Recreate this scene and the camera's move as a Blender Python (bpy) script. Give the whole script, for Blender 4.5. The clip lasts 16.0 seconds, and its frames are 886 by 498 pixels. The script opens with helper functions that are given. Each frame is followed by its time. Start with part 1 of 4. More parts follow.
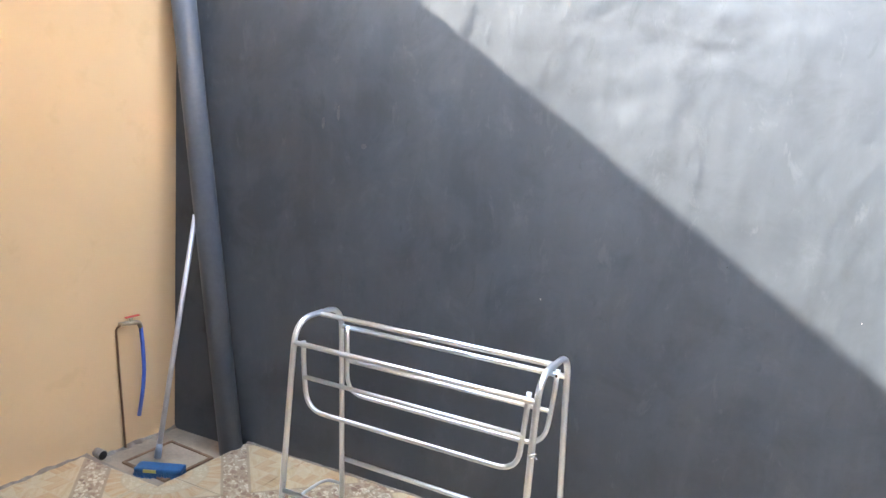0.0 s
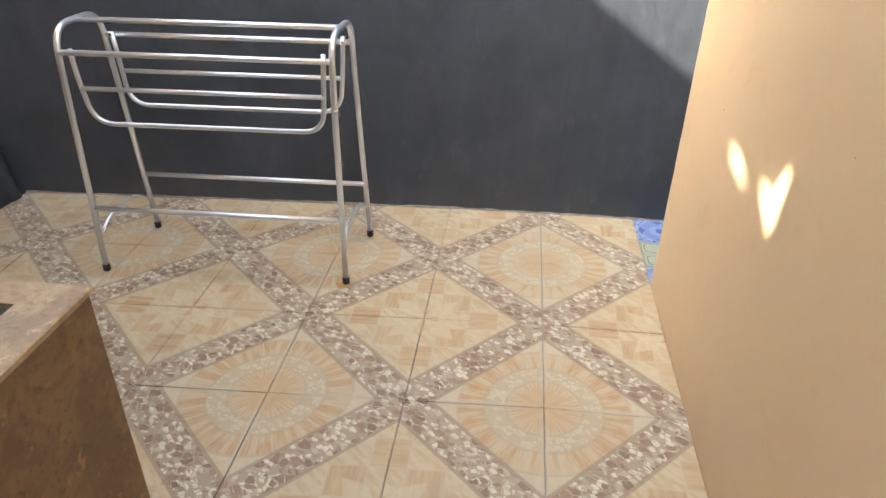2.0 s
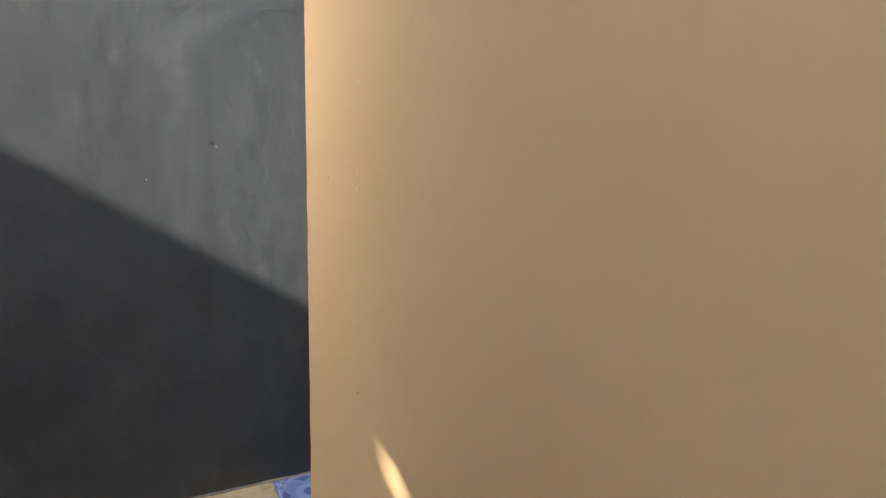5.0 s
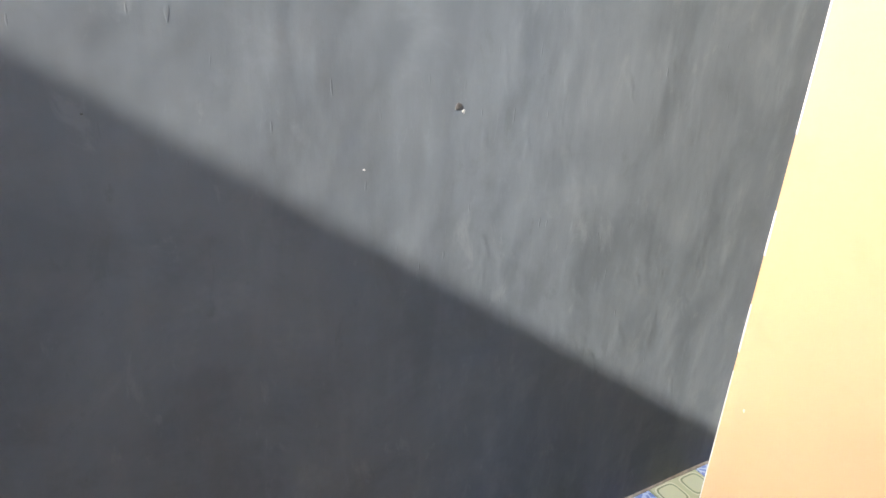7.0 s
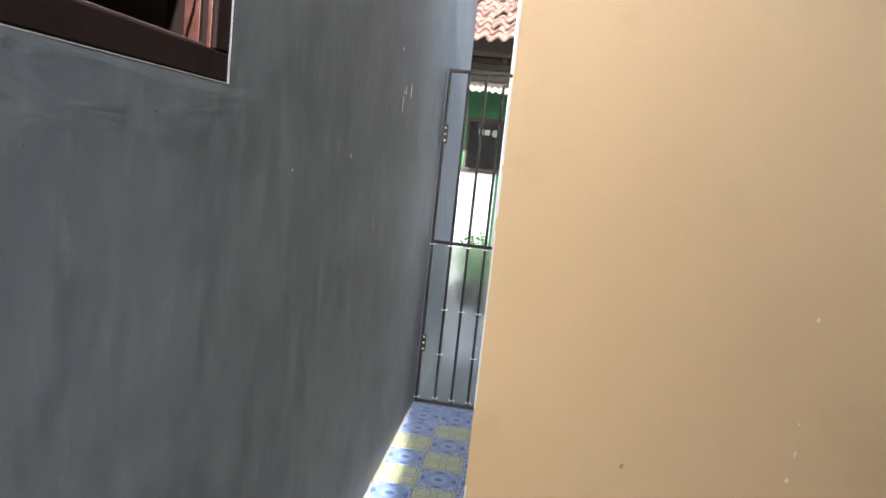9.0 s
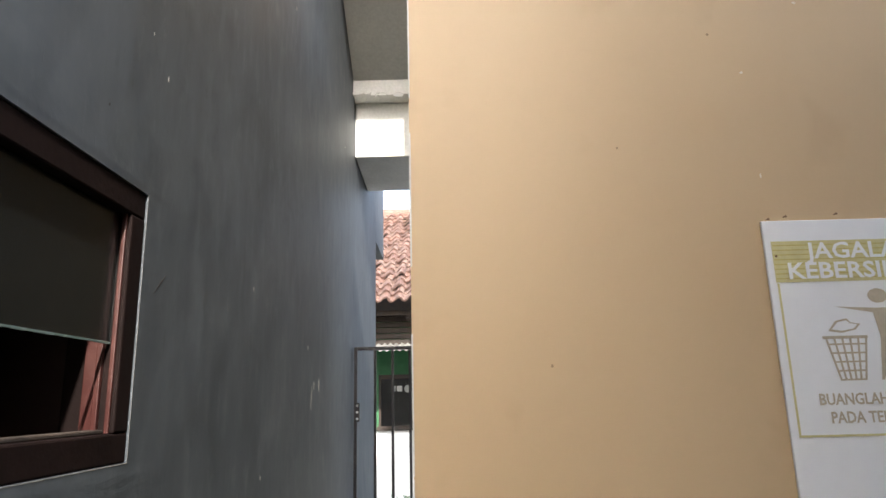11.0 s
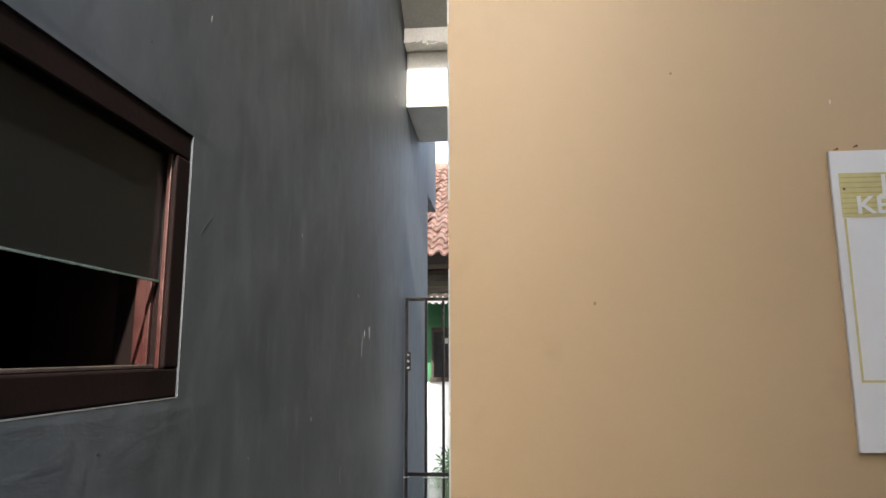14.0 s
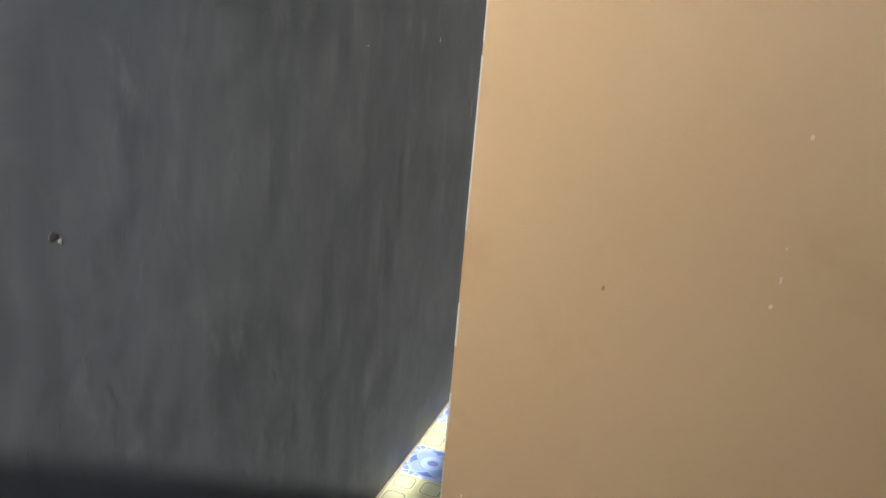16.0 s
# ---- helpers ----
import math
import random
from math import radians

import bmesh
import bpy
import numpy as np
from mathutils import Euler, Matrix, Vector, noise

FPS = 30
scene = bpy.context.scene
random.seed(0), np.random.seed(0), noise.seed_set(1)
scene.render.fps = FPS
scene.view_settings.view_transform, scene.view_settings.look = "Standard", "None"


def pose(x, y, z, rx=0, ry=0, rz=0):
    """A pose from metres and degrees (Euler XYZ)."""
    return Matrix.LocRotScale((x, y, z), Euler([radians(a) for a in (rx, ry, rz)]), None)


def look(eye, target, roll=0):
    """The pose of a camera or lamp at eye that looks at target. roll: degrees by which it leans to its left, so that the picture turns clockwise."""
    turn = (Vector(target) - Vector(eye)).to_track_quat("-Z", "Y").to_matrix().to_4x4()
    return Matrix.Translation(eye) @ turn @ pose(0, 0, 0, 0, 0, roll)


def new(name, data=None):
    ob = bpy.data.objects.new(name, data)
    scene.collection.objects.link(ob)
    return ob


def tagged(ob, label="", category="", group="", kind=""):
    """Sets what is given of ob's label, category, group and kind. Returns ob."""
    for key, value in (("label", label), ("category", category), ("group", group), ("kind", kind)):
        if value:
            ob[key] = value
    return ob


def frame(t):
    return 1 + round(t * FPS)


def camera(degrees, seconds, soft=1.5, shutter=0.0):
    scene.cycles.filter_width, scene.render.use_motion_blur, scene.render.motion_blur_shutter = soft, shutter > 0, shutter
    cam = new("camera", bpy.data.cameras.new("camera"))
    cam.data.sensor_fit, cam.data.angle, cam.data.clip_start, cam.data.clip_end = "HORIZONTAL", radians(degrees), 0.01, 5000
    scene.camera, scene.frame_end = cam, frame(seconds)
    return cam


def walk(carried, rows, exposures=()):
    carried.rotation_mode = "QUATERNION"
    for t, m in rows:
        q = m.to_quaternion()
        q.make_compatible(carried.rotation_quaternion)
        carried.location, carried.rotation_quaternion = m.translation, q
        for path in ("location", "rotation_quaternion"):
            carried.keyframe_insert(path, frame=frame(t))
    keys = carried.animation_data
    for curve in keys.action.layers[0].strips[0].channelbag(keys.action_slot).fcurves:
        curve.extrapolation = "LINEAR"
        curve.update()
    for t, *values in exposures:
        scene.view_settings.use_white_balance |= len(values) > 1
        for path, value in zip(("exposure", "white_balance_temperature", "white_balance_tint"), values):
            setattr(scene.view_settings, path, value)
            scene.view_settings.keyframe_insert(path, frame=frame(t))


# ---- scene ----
cam = camera(66.9, 16.0)
PATH = [
    (0, (-0.111, -2.407, 1.537), (-1.048, -0.672, 1.206), 4.1),
    (0.5, (-0.133, -2.575, 1.495), (-0.782, -0.752, 0.992), 3.8),
    (1, (-0.17, -2.666, 1.454), (-0.677, -0.827, 0.853), 2.5),
    (1.5, (-0.152, -2.686, 1.396), (-0.528, -0.888, 0.605), 1.3),
    (2, (-0.139, -2.682, 1.351), (-0.327, -0.965, 0.344), 1.0),
    (2.5, (-0.075, -2.663, 1.343), (0.064, -0.94, 0.337), 2.0),
    (3, (0.005, -2.606, 1.38), (0.54, -0.821, 0.654), 2.7),
    (3.5, (0.067, -2.511, 1.43), (0.76, -0.716, 0.886), -0.4),
    (5.8, (-0.068, -1.607, 1.411), (0.837, 0.060, 0.776), 3.6),
    (6, (-0.158, -1.497, 1.386), (0.709, 0.141, 0.634), 2.6),
    (6.2, (-0.247, -1.418, 1.370), (0.546, 0.191, 0.486), 3.6),
    (6.5, (-0.325, -1.276, 1.319), (0.412, 0.346, 0.409), 3.8),
    (7, (-0.363, -0.995, 1.375), (0.599, 0.579, 0.601), 3.6),
    (7.5, (-0.418, -0.788, 1.434), (1.147, 0.33, 0.889), 2.7),
    (8, (-0.478, -0.659, 1.434), (1.352, -0.002, 0.966), 5.0),
    (8.2, (-0.471, -0.621, 1.444), (1.407, -0.107, 0.986), 6.9),
    (8.5, (-0.432, -0.577, 1.457), (1.49, -0.217, 1.037), 6.9),
    (9, (-0.37, -0.563, 1.498), (1.602, -0.332, 1.254), 6.1),
    (9.5, (-0.381, -0.588, 1.542), (1.611, -0.438, 1.462), 2.3),
    (10, (-0.417, -0.602, 1.603), (1.577, -0.521, 1.731), 0.3),
    (10.2, (-0.423, -0.594, 1.62), (1.566, -0.539, 1.822), -0.1),
    (12.3, (-0.415, -0.566, 1.74), (1.458, -0.55, 2.44), -2.4),
    (12.5, (-0.417, -0.567, 1.742), (1.46, -0.538, 2.432), -2.3),
    (13, (-0.41, -0.566, 1.734), (1.484, -0.504, 2.372), -1.9),
    (13.5, (-0.395, -0.573, 1.709), (1.534, -0.446, 2.219), -1.1),
    (14, (-0.386, -0.591, 1.659), (1.577, -0.422, 2.004), -0.2),
    (14.5, (-0.397, -0.609, 1.591), (1.582, -0.346, 1.72), 0.6),
    (15, (-0.415, -0.632, 1.538), (1.544, -0.236, 1.461), 2.4),
    (15.5, (-0.441, -0.693, 1.467), (1.477, -0.209, 1.176), 3.3),
    (16, (-0.39, -0.766, 1.412), (1.443, -0.154, 0.894), 4.9),
]
EXPOSURES = [(0.0, 5.50, 6200, 10), (0.5, 5.50, 6300, 10), (1.5, 5.20, 6500, 10), (2.0, 4.85, 6700, 10), (2.5, 4.52, 6750, 10), (3.0, 4.55, 6800, 10),
             (3.5, 4.25, 6750, 10), (5.8, 3.40, 6950, 10), (6.0, 3.35, 6950, 10), (6.5, 4.05, 6650, 10), (7.0, 4.80, 6450, 10), (7.5, 4.75, 6550, 10), (8.0, 3.95, 6650, 10),
             (8.2, 3.75, 6300, 10), (9.0, 3.25, 6250, 10), (10.2, 2.75, 6300, 10), (12.5, 2.35, 6350, 10), (14.5, 2.45, 6400, 10),
             (15.5, 2.65, 6500, 10), (16.0, 3.00, 6550, 10)]
walk(cam, [(t, look(eye, target, roll)) for t, eye, target, roll in PATH], EXPOSURES)

# ---- daylight: hazy sky and one low sun that looks over the west wall ----
SUN = Vector((1.0, 0.16, -0.683))
world = bpy.data.worlds.new("world")
scene.world = world
world.use_nodes = True
wt = world.node_tree
sky = wt.nodes.new("ShaderNodeTexSky")
sky.sky_type, sky.sun_disc = 'NISHITA', False
sky.sun_elevation, sky.sun_rotation = radians(34.0), radians(260.9)
sky.air_density, sky.dust_density = 1.0, 3.0
haze = wt.nodes.new("ShaderNodeHueSaturation")
haze.inputs["Saturation"].default_value = 0.68
wt.links.new(sky.outputs[0], haze.inputs["Color"])
wt.links.new(haze.outputs[0], wt.nodes["Background"].inputs[0])
wt.nodes["Background"].inputs[1].default_value = 0.15
lamp = bpy.data.lights.new("sun", 'SUN')
lamp.energy, lamp.angle, lamp.color = 2.4, radians(0.8), (1.0, 0.93, 0.82)
sun = new("sun", lamp)
sun.matrix_world = look((-8, -1, 8), Vector((-8, -1, 8)) + SUN)


# ---- node helpers ----
class V:
    """A value in a node tree that can be reckoned with."""
    def __init__(self, nt, s):
        self.nt, self.s = nt, s

    def op(self, kind, *others):
        n = self.nt.nodes.new("ShaderNodeMath")
        n.operation = kind
        for i, o in enumerate((self, *others)):
            if isinstance(o, V):
                self.nt.links.new(o.s, n.inputs[i])
            else:
                n.inputs[i].default_value = o
        return V(self.nt, n.outputs[0])

    def __add__(self, o): return self.op('ADD', o)
    def __sub__(self, o): return self.op('SUBTRACT', o)
    def __rsub__(self, o): return (self * -1.0) + o
    def __mul__(self, o): return self.op('MULTIPLY', o)
    def __truediv__(self, o): return self.op('DIVIDE', o)
    def __neg__(self): return self.op('MULTIPLY', -1.0)
    def abs(self): return self.op('ABSOLUTE')
    def floor(self): return self.op('FLOOR')
    def fract(self): return self.op('FRACT')
    def sin(self): return self.op('SINE')
    def pow(self, e): return self.op('POWER', e)
    def min(self, o): return self.op('MINIMUM', o)
    def max(self, o): return self.op('MAXIMUM', o)

    def step(self, lo, hi):
        """0 below lo, 1 above hi, or the other way round where lo is the larger."""
        n = self.nt.nodes.new("ShaderNodeMapRange")
        n.interpolation_type = 'SMOOTHSTEP'
        up = lo < hi
        self.nt.links.new(self.s, n.inputs[0])
        n.inputs[1].default_value, n.inputs[2].default_value = min(lo, hi), max(lo, hi)
        n.inputs[3].default_value, n.inputs[4].default_value = (0, 1) if up else (1, 0)
        return V(self.nt, n.outputs[0])


class Mat:
    def __init__(self, name, rough=0.6, metal=0.0, col=None):
        self.m = bpy.data.materials.new(name)
        self.m.use_nodes = True
        self.nt = self.m.node_tree
        self.b = self.nt.nodes["Principled BSDF"]
        self.b.inputs["Roughness"].default_value = rough
        self.b.inputs["Metallic"].default_value = metal
        if col:
            self.b.inputs["Base Color"].default_value = (*col, 1)
        g = self.nt.nodes.new("ShaderNodeNewGeometry")
        self.pos = g.outputs["Position"]
        sep = self.nt.nodes.new("ShaderNodeSeparateXYZ")
        self.nt.links.new(self.pos, sep.inputs[0])
        self.x, self.y, self.z = (V(self.nt, sep.outputs[i]) for i in range(3))

    def vec(self, x, y, z):
        n = self.nt.nodes.new("ShaderNodeCombineXYZ")
        for i, v in enumerate((x, y, z)):
            if isinstance(v, V):
                self.nt.links.new(v.s, n.inputs[i])
            else:
                n.inputs[i].default_value = v
        return n.outputs[0]

    def noise(self, scale, detail=4.0, rough=0.55, at=None, distort=0.0):
        n = self.nt.nodes.new("ShaderNodeTexNoise")
        n.inputs["Scale"].default_value = scale
        n.inputs["Detail"].default_value = detail
        n.inputs["Roughness"].default_value = rough
        n.inputs["Distortion"].default_value = distort
        self.nt.links.new(at or self.pos, n.inputs["Vector"])
        return V(self.nt, n.outputs[0])

    def cells(self, scale, feature='F1', at=None):
        n = self.nt.nodes.new("ShaderNodeTexVoronoi")
        n.feature = feature
        n.inputs["Scale"].default_value = scale
        self.nt.links.new(at or self.pos, n.inputs["Vector"])
        return n

    def random(self):
        n = self.nt.nodes.new("ShaderNodeObjectInfo")
        return V(self.nt, n.outputs["Random"])

    def mix(self, f, a, b, how='MIX'):
        n = self.nt.nodes.new("ShaderNodeMix")
        n.data_type, n.blend_type = 'RGBA', how
        if isinstance(f, V):
            self.nt.links.new(f.s, n.inputs[0])
        else:
            n.inputs[0].default_value = f
        for i, c in ((6, a), (7, b)):
            if isinstance(c, tuple):
                n.inputs[i].default_value = (*c, 1)
            else:
                self.nt.links.new(c, n.inputs[i])
        return n.outputs[2]

    def colour(self, c):
        self.nt.links.new(c, self.b.inputs["Base Color"])
        return self

    def gloss(self, v):
        self.nt.links.new(v.s, self.b.inputs["Roughness"])
        return self

    def bump(self, v, dist=0.002, strength=1.0):
        n = self.nt.nodes.new("ShaderNodeBump")
        n.inputs["Strength"].default_value, n.inputs["Distance"].default_value = strength, dist
        self.nt.links.new(v.s, n.inputs["Height"])
        self.nt.links.new(n.outputs[0], self.b.inputs["Normal"])
        return self


def mottled(name, a, b, big, fine, rough=0.6, dist=0.001, metal=0.0, dark=0.85):
    """A surface that wanders between two colours, with a fine grain and relief."""
    k = Mat(name, rough, metal)
    n1, n2 = k.noise(big, 5).step(0.35, 0.65), k.noise(fine, 3)
    c = k.mix(n1, a, b)
    c = k.mix(n2.step(0.3, 0.7) * (1 - dark), c, tuple(v * 0.4 for v in a))
    k.colour(c).bump(n2, dist)
    k.gloss(n1 * 0.12 + (rough - 0.06))
    return k.m


# ---- materials ----
def grey_paint():
    k = Mat("grey_wall_paint", 0.5)
    up = k.vec(k.x * 5.0, k.y, k.z * 1.5)
    strokes = k.noise(3.0, 5, 0.6, up)
    cloud = k.noise(1.1, 4, 0.6)
    lumps = k.noise(5.0, 3, 0.5, k.vec(k.x * 1.2, k.y, k.z * 0.8), 0.25)
    grain = k.noise(140.0, 2)
    drips = k.noise(16.0, 2, 0.5, k.vec(k.x * 3.0, k.y, k.z * 0.35))
    c = k.mix(cloud.step(0.3, 0.7), (0.046, 0.053, 0.061), (0.060, 0.067, 0.076))
    worn = k.x.step(-0.4, 1.2) * 0.32 + 0.16
    blot = k.noise(3.4, 5, 0.65, None, 0.4)
    c = k.mix(blot.step(0.46, 0.66) * 0.75, c, (0.036, 0.042, 0.049))
    c = k.mix(blot.step(0.46, 0.30) * 0.55, c, (0.078, 0.086, 0.095))
    c = k.mix(strokes.step(0.48, 0.72) * worn, c, (0.088, 0.096, 0.105))
    c = k.mix(strokes.step(0.48, 0.30) * worn * 0.75, c, (0.033, 0.039, 0.046))
    low = (k.z + cloud * 0.25).step(0.24, 0.10)
    c = k.mix(low * 0.30, c, (0.085, 0.083, 0.076))
    scuff = k.noise(9.0, 5, 0.7, k.vec(k.x * 1.6, k.y, k.z * 0.7), 0.5)
    c = k.mix(scuff.step(0.58, 0.70) * 0.30, c, (0.105, 0.112, 0.115))
    c = k.mix(scuff.step(0.40, 0.30) * 0.35, c, (0.030, 0.036, 0.040))
    c = k.mix(1.0, c, (0.970, 1.012, 1.025), 'MULTIPLY')
    k.colour(c)
    k.gloss(cloud * 0.25 + 0.50)
    # rough band under the window, level strokes of the trowel
    sill = k.z.step(1.42, 1.52) * k.z.step(1.605, 1.58) * k.x.step(-0.05, 0.15) * k.x.step(1.05, 0.85)
    head = k.z.step(2.10, 2.12) * k.z.step(2.30, 2.20) * k.x.step(-0.1, 0.1) * k.x.step(1.0, 0.85)
    rough = k.noise(17.0, 4, 0.6, k.vec(k.x * 0.32, k.y, k.z * 1.2), 0.5) * sill * blot.step(0.35, 0.6)
    pits = k.noise(13.0, 4, 0.6, None, 0.4) * head
    ridge = k.noise(9.0, 1, 0.4, k.vec(k.x * 11.0, k.y, k.z * 2.0)).step(0.72, 0.80)
    # slabs of plaster laid on unevenly in the upper part of the yard's wall
    high = (k.z + cloud * 0.6).step(1.75, 2.35) * k.x.step(0.25, -0.25)
    slabs = k.noise(2.0, 2, 0.45, k.vec(k.x, k.y, k.z * 1.5), 0.5)
    laps = slabs.step(0.36, 0.50) + slabs.step(0.53, 0.66) * 0.8 + k.noise(6.0, 2, 0.5, k.vec(k.x * 0.8, k.y, k.z * 1.4), 0.4) * 1.2
    drops = k.noise(11.0, 2, 0.45, k.vec(k.x * 1.5, k.y, k.z * 0.75 + k.x * 0.4), 0.3).step(0.56, 0.80) * k.x.step(0.1, 0.35) * k.x.step(1.3, 0.8) * k.z.step(1.35, 1.15)
    k.bump(drops * 0.13 + lumps * 0.85 + strokes * 0.09 + drips * 0.03 + ridge * 0.045 + grain * 0.012 + rough * 0.42 + pits * 0.28 + laps * high * 0.42, 0.0052)
    return k.m


def ochre_paint():
    k = Mat("ochre_wall_paint", 0.5)
    cloud, patch = k.noise(1.3, 4), k.noise(7.0, 3, 0.6, None, 0.3)
    grain = k.noise(220.0, 2)
    c = k.mix(cloud.step(0.3, 0.7), (0.58, 0.418, 0.236), (0.62, 0.452, 0.262))
    c = k.mix(patch.step(0.58, 0.72) * 0.22, c, (0.46, 0.315, 0.17))
    c = k.mix((k.z + patch * 0.3).step(0.42, 0.12) * 0.25, c, (0.44, 0.32, 0.19))
    k.colour(c).bump(patch * 0.5 + cloud + grain * 0.04, 0.003)
    k.gloss(cloud * 0.2 + 0.4)
    return k.m


SHEAR = 0.055


def yard_tile():
    k = Mat("patterned_floor_tile", 0.35)
    ys = k.y - k.x.min(0.0) * SHEAR
    a, b = k.x / 0.4, (ys + 0.43) / -0.4
    wave = lambda v: (v - (v * 0.5 + 0.5).floor() * 2.0).abs()
    ta, tb = wave(a), wave(b)
    d = ta + tb - 1.0
    off = d.abs()
    # pebble band: large brown and small pale stones in a pinkish matrix
    wob = k.noise(24.0, 3, 0.6)

    def stones(scale, fill, shift):
        at = k.vec(k.x + shift + wob * 0.022, k.y * 1.25 + k.x * 0.3 - wob * 0.03, 0.0)
        n = k.cells(scale, 'F1', at)
        n.inputs["Randomness"].default_value = 0.85
        e = V(k.nt, k.cells(scale, 'DISTANCE_TO_EDGE', at).outputs["Distance"])
        sep = k.nt.nodes.new("ShaderNodeSeparateColor")
        k.nt.links.new(n.outputs["Color"], sep.inputs[0])
        body = V(k.nt, n.outputs["Distance"]).step(fill, fill - 0.10) * e.step(0.02, 0.07)
        return body, V(k.nt, sep.outputs[0]), V(k.nt, sep.outputs[1])
    b1, r1, r2 = stones(31.0, 0.66, 0.0)
    b2, q1, q2 = stones(56.0, 0.72, 0.31)
    peb = k.mix(q1.step(0.05, 0.85), (0.45, 0.355, 0.275), (0.88, 0.82, 0.72))
    peb = k.mix(q2.step(0.72, 0.76), peb, (0.37, 0.25, 0.19))
    peb = k.mix(b2, (0.43, 0.35, 0.28), peb)
    brown = k.mix(r2, (0.19, 0.10, 0.07), (0.35, 0.215, 0.155))
    peb = k.mix(b1 * r1.step(0.52, 0.60), peb, brown)
    peb = k.mix(k.noise(70.0, 3, 0.6).step(0.4, 0.7) * 0.25, peb, (0.50, 0.41, 0.33))
    # medallion: a burst of wedges, a ring of pale stones, a ring of wooden wedges, pale corners
    r = (ta * ta + tb * tb).pow(0.5)
    ang = tb.op('ARCTAN2', ta)
    at = k.vec(ang * 6.0, r * 1.6, (a * 0.5 + 0.5).floor() * 3.1 + (b * 0.5 + 0.5).floor() * 7.7)
    rays, wide = k.noise(5.0, 3, 0.6, at), k.noise(1.6, 2, 0.5, at)
    cream, orange, tan = (0.70, 0.61, 0.48), (0.56, 0.33, 0.165), (0.62, 0.46, 0.29)
    wood = k.mix(rays.step(0.38, 0.62), tan, orange)
    wood = k.mix(wide.step(0.45, 0.60) * 0.6, wood, cream)
    med = k.mix(rays.step(0.45, 0.65) * 0.2, cream, tan)
    ring = (r - 0.515).abs().step(0.100, 0.085)
    med = k.mix(ring, med, wood)
    wedge = ((ang * 8.0 / math.pi * 2.0).fract() - 0.5).abs().step(0.40, 0.48)
    med = k.mix(wedge * ring * 0.65, med, (0.68, 0.59, 0.46))
    stone = k.mix(b2 * q1.step(0.3, 0.5), (0.58, 0.49, 0.37), (0.70, 0.62, 0.50))
    med = k.mix((r - 0.345).abs().step(0.080, 0.065), med, stone)
    spike = ((ang * 12.0 / math.pi * 2.0 + rays * 0.5).fract() - 0.5).abs() * 0.30 + 0.17
    burst = k.mix(rays.step(0.40, 0.58) * 0.7, (0.66, 0.51, 0.34), orange)
    burst = k.mix((r - spike).step(-0.04, 0.03) * 0.5, burst, cream)
    med = k.mix(r.step(0.285, 0.265), med, burst)
    for at_r, w in ((0.425, 0.018), (0.275, 0.014), (0.615, 0.014)):
        med = k.mix((r - at_r).abs().step(w, w * 0.4) * 0.5, med, (0.47, 0.39, 0.30))
    med = k.mix(ta.min(tb).step(0.035, 0.015) * r.step(0.12, 0.2) * 0.7, med, (0.62, 0.55, 0.45))
    # parquet: orange squares with grain this way and that, between pale ones, a star in the middle
    u, v = a * 4.0 + 0.5, b * 4.0 + 0.5
    par = ((u.floor() + v.floor()) * 0.5).fract().step(0.2, 0.3)
    turn = (u.floor() * 0.5).fract().step(0.2, 0.3)
    lot = u.floor() * 0.7 + v.floor() * 1.9
    g1 = k.noise(9.0, 3, 0.6, k.vec(k.x * 9.0, k.y * 0.8, lot))
    g2 = k.noise(9.0, 3, 0.6, k.vec(k.x * 0.8, k.y * 9.0, lot))
    grain = g1 * turn + g2 * (1.0 - turn)
    slat = k.mix(grain.step(0.34, 0.68), (0.67, 0.48, 0.29), (0.50, 0.285, 0.145))
    slat = k.mix(k.noise(3.0, 1, 0.5, k.vec(lot * 3.3, 0.0, 0.0)).step(0.35, 0.65) * 0.65, slat, (0.66, 0.53, 0.37))
    pale = k.mix(k.noise(14.0, 3, 0.6, k.vec((k.x + k.y) * 2.2, (k.x - k.y) * 0.5, 0.0)).step(0.40, 0.64), (0.71, 0.60, 0.44), (0.61, 0.46, 0.29))
    paq = k.mix(par, slat, pale)
    ra, rb = 1.0 - ta, 1.0 - tb
    along, across = ra + rb, (ra - rb).abs()
    blade = (across - along * 0.42).step(0.01, -0.01) * (across + along * 0.55).step(0.31, 0.29)
    paq = k.mix(blade * 0.6, paq, (0.74, 0.66, 0.50))
    joint = (u.fract() - 0.5).abs().max((v.fract() - 0.5).abs())
    paq = k.mix(joint.step(0.44, 0.49) * 0.6, paq, (0.66, 0.57, 0.45))
    paq = k.mix(k.noise(45.0, 4, 0.65).step(0.38, 0.68) * 0.28, paq, (0.60, 0.46, 0.31))
    med = k.mix(k.noise(45.0, 4, 0.65).step(0.38, 0.68) * 0.35, med, (0.60, 0.47, 0.32))
    c = k.mix(d.step(-0.05, 0.05), med, paq)
    c = k.mix(off.step(0.19, 0.175), c, peb)
    c = k.mix((off - 0.195).abs().step(0.026, 0.014) * 0.7, c, (0.31, 0.235, 0.185))
    dirt = k.noise(2.2, 5, 0.6)
    c = k.mix(dirt.step(0.5, 0.75) * 0.30, c, (0.36, 0.29, 0.21))
    c = k.mix(k.random() * 0.12 + 0.12, c, (0.46, 0.37, 0.28))
    c = k.mix(1.0, c, (0.755, 0.735, 0.62), 'MULTIPLY')
    k.colour(c).gloss(dirt * 0.35 + 0.22)
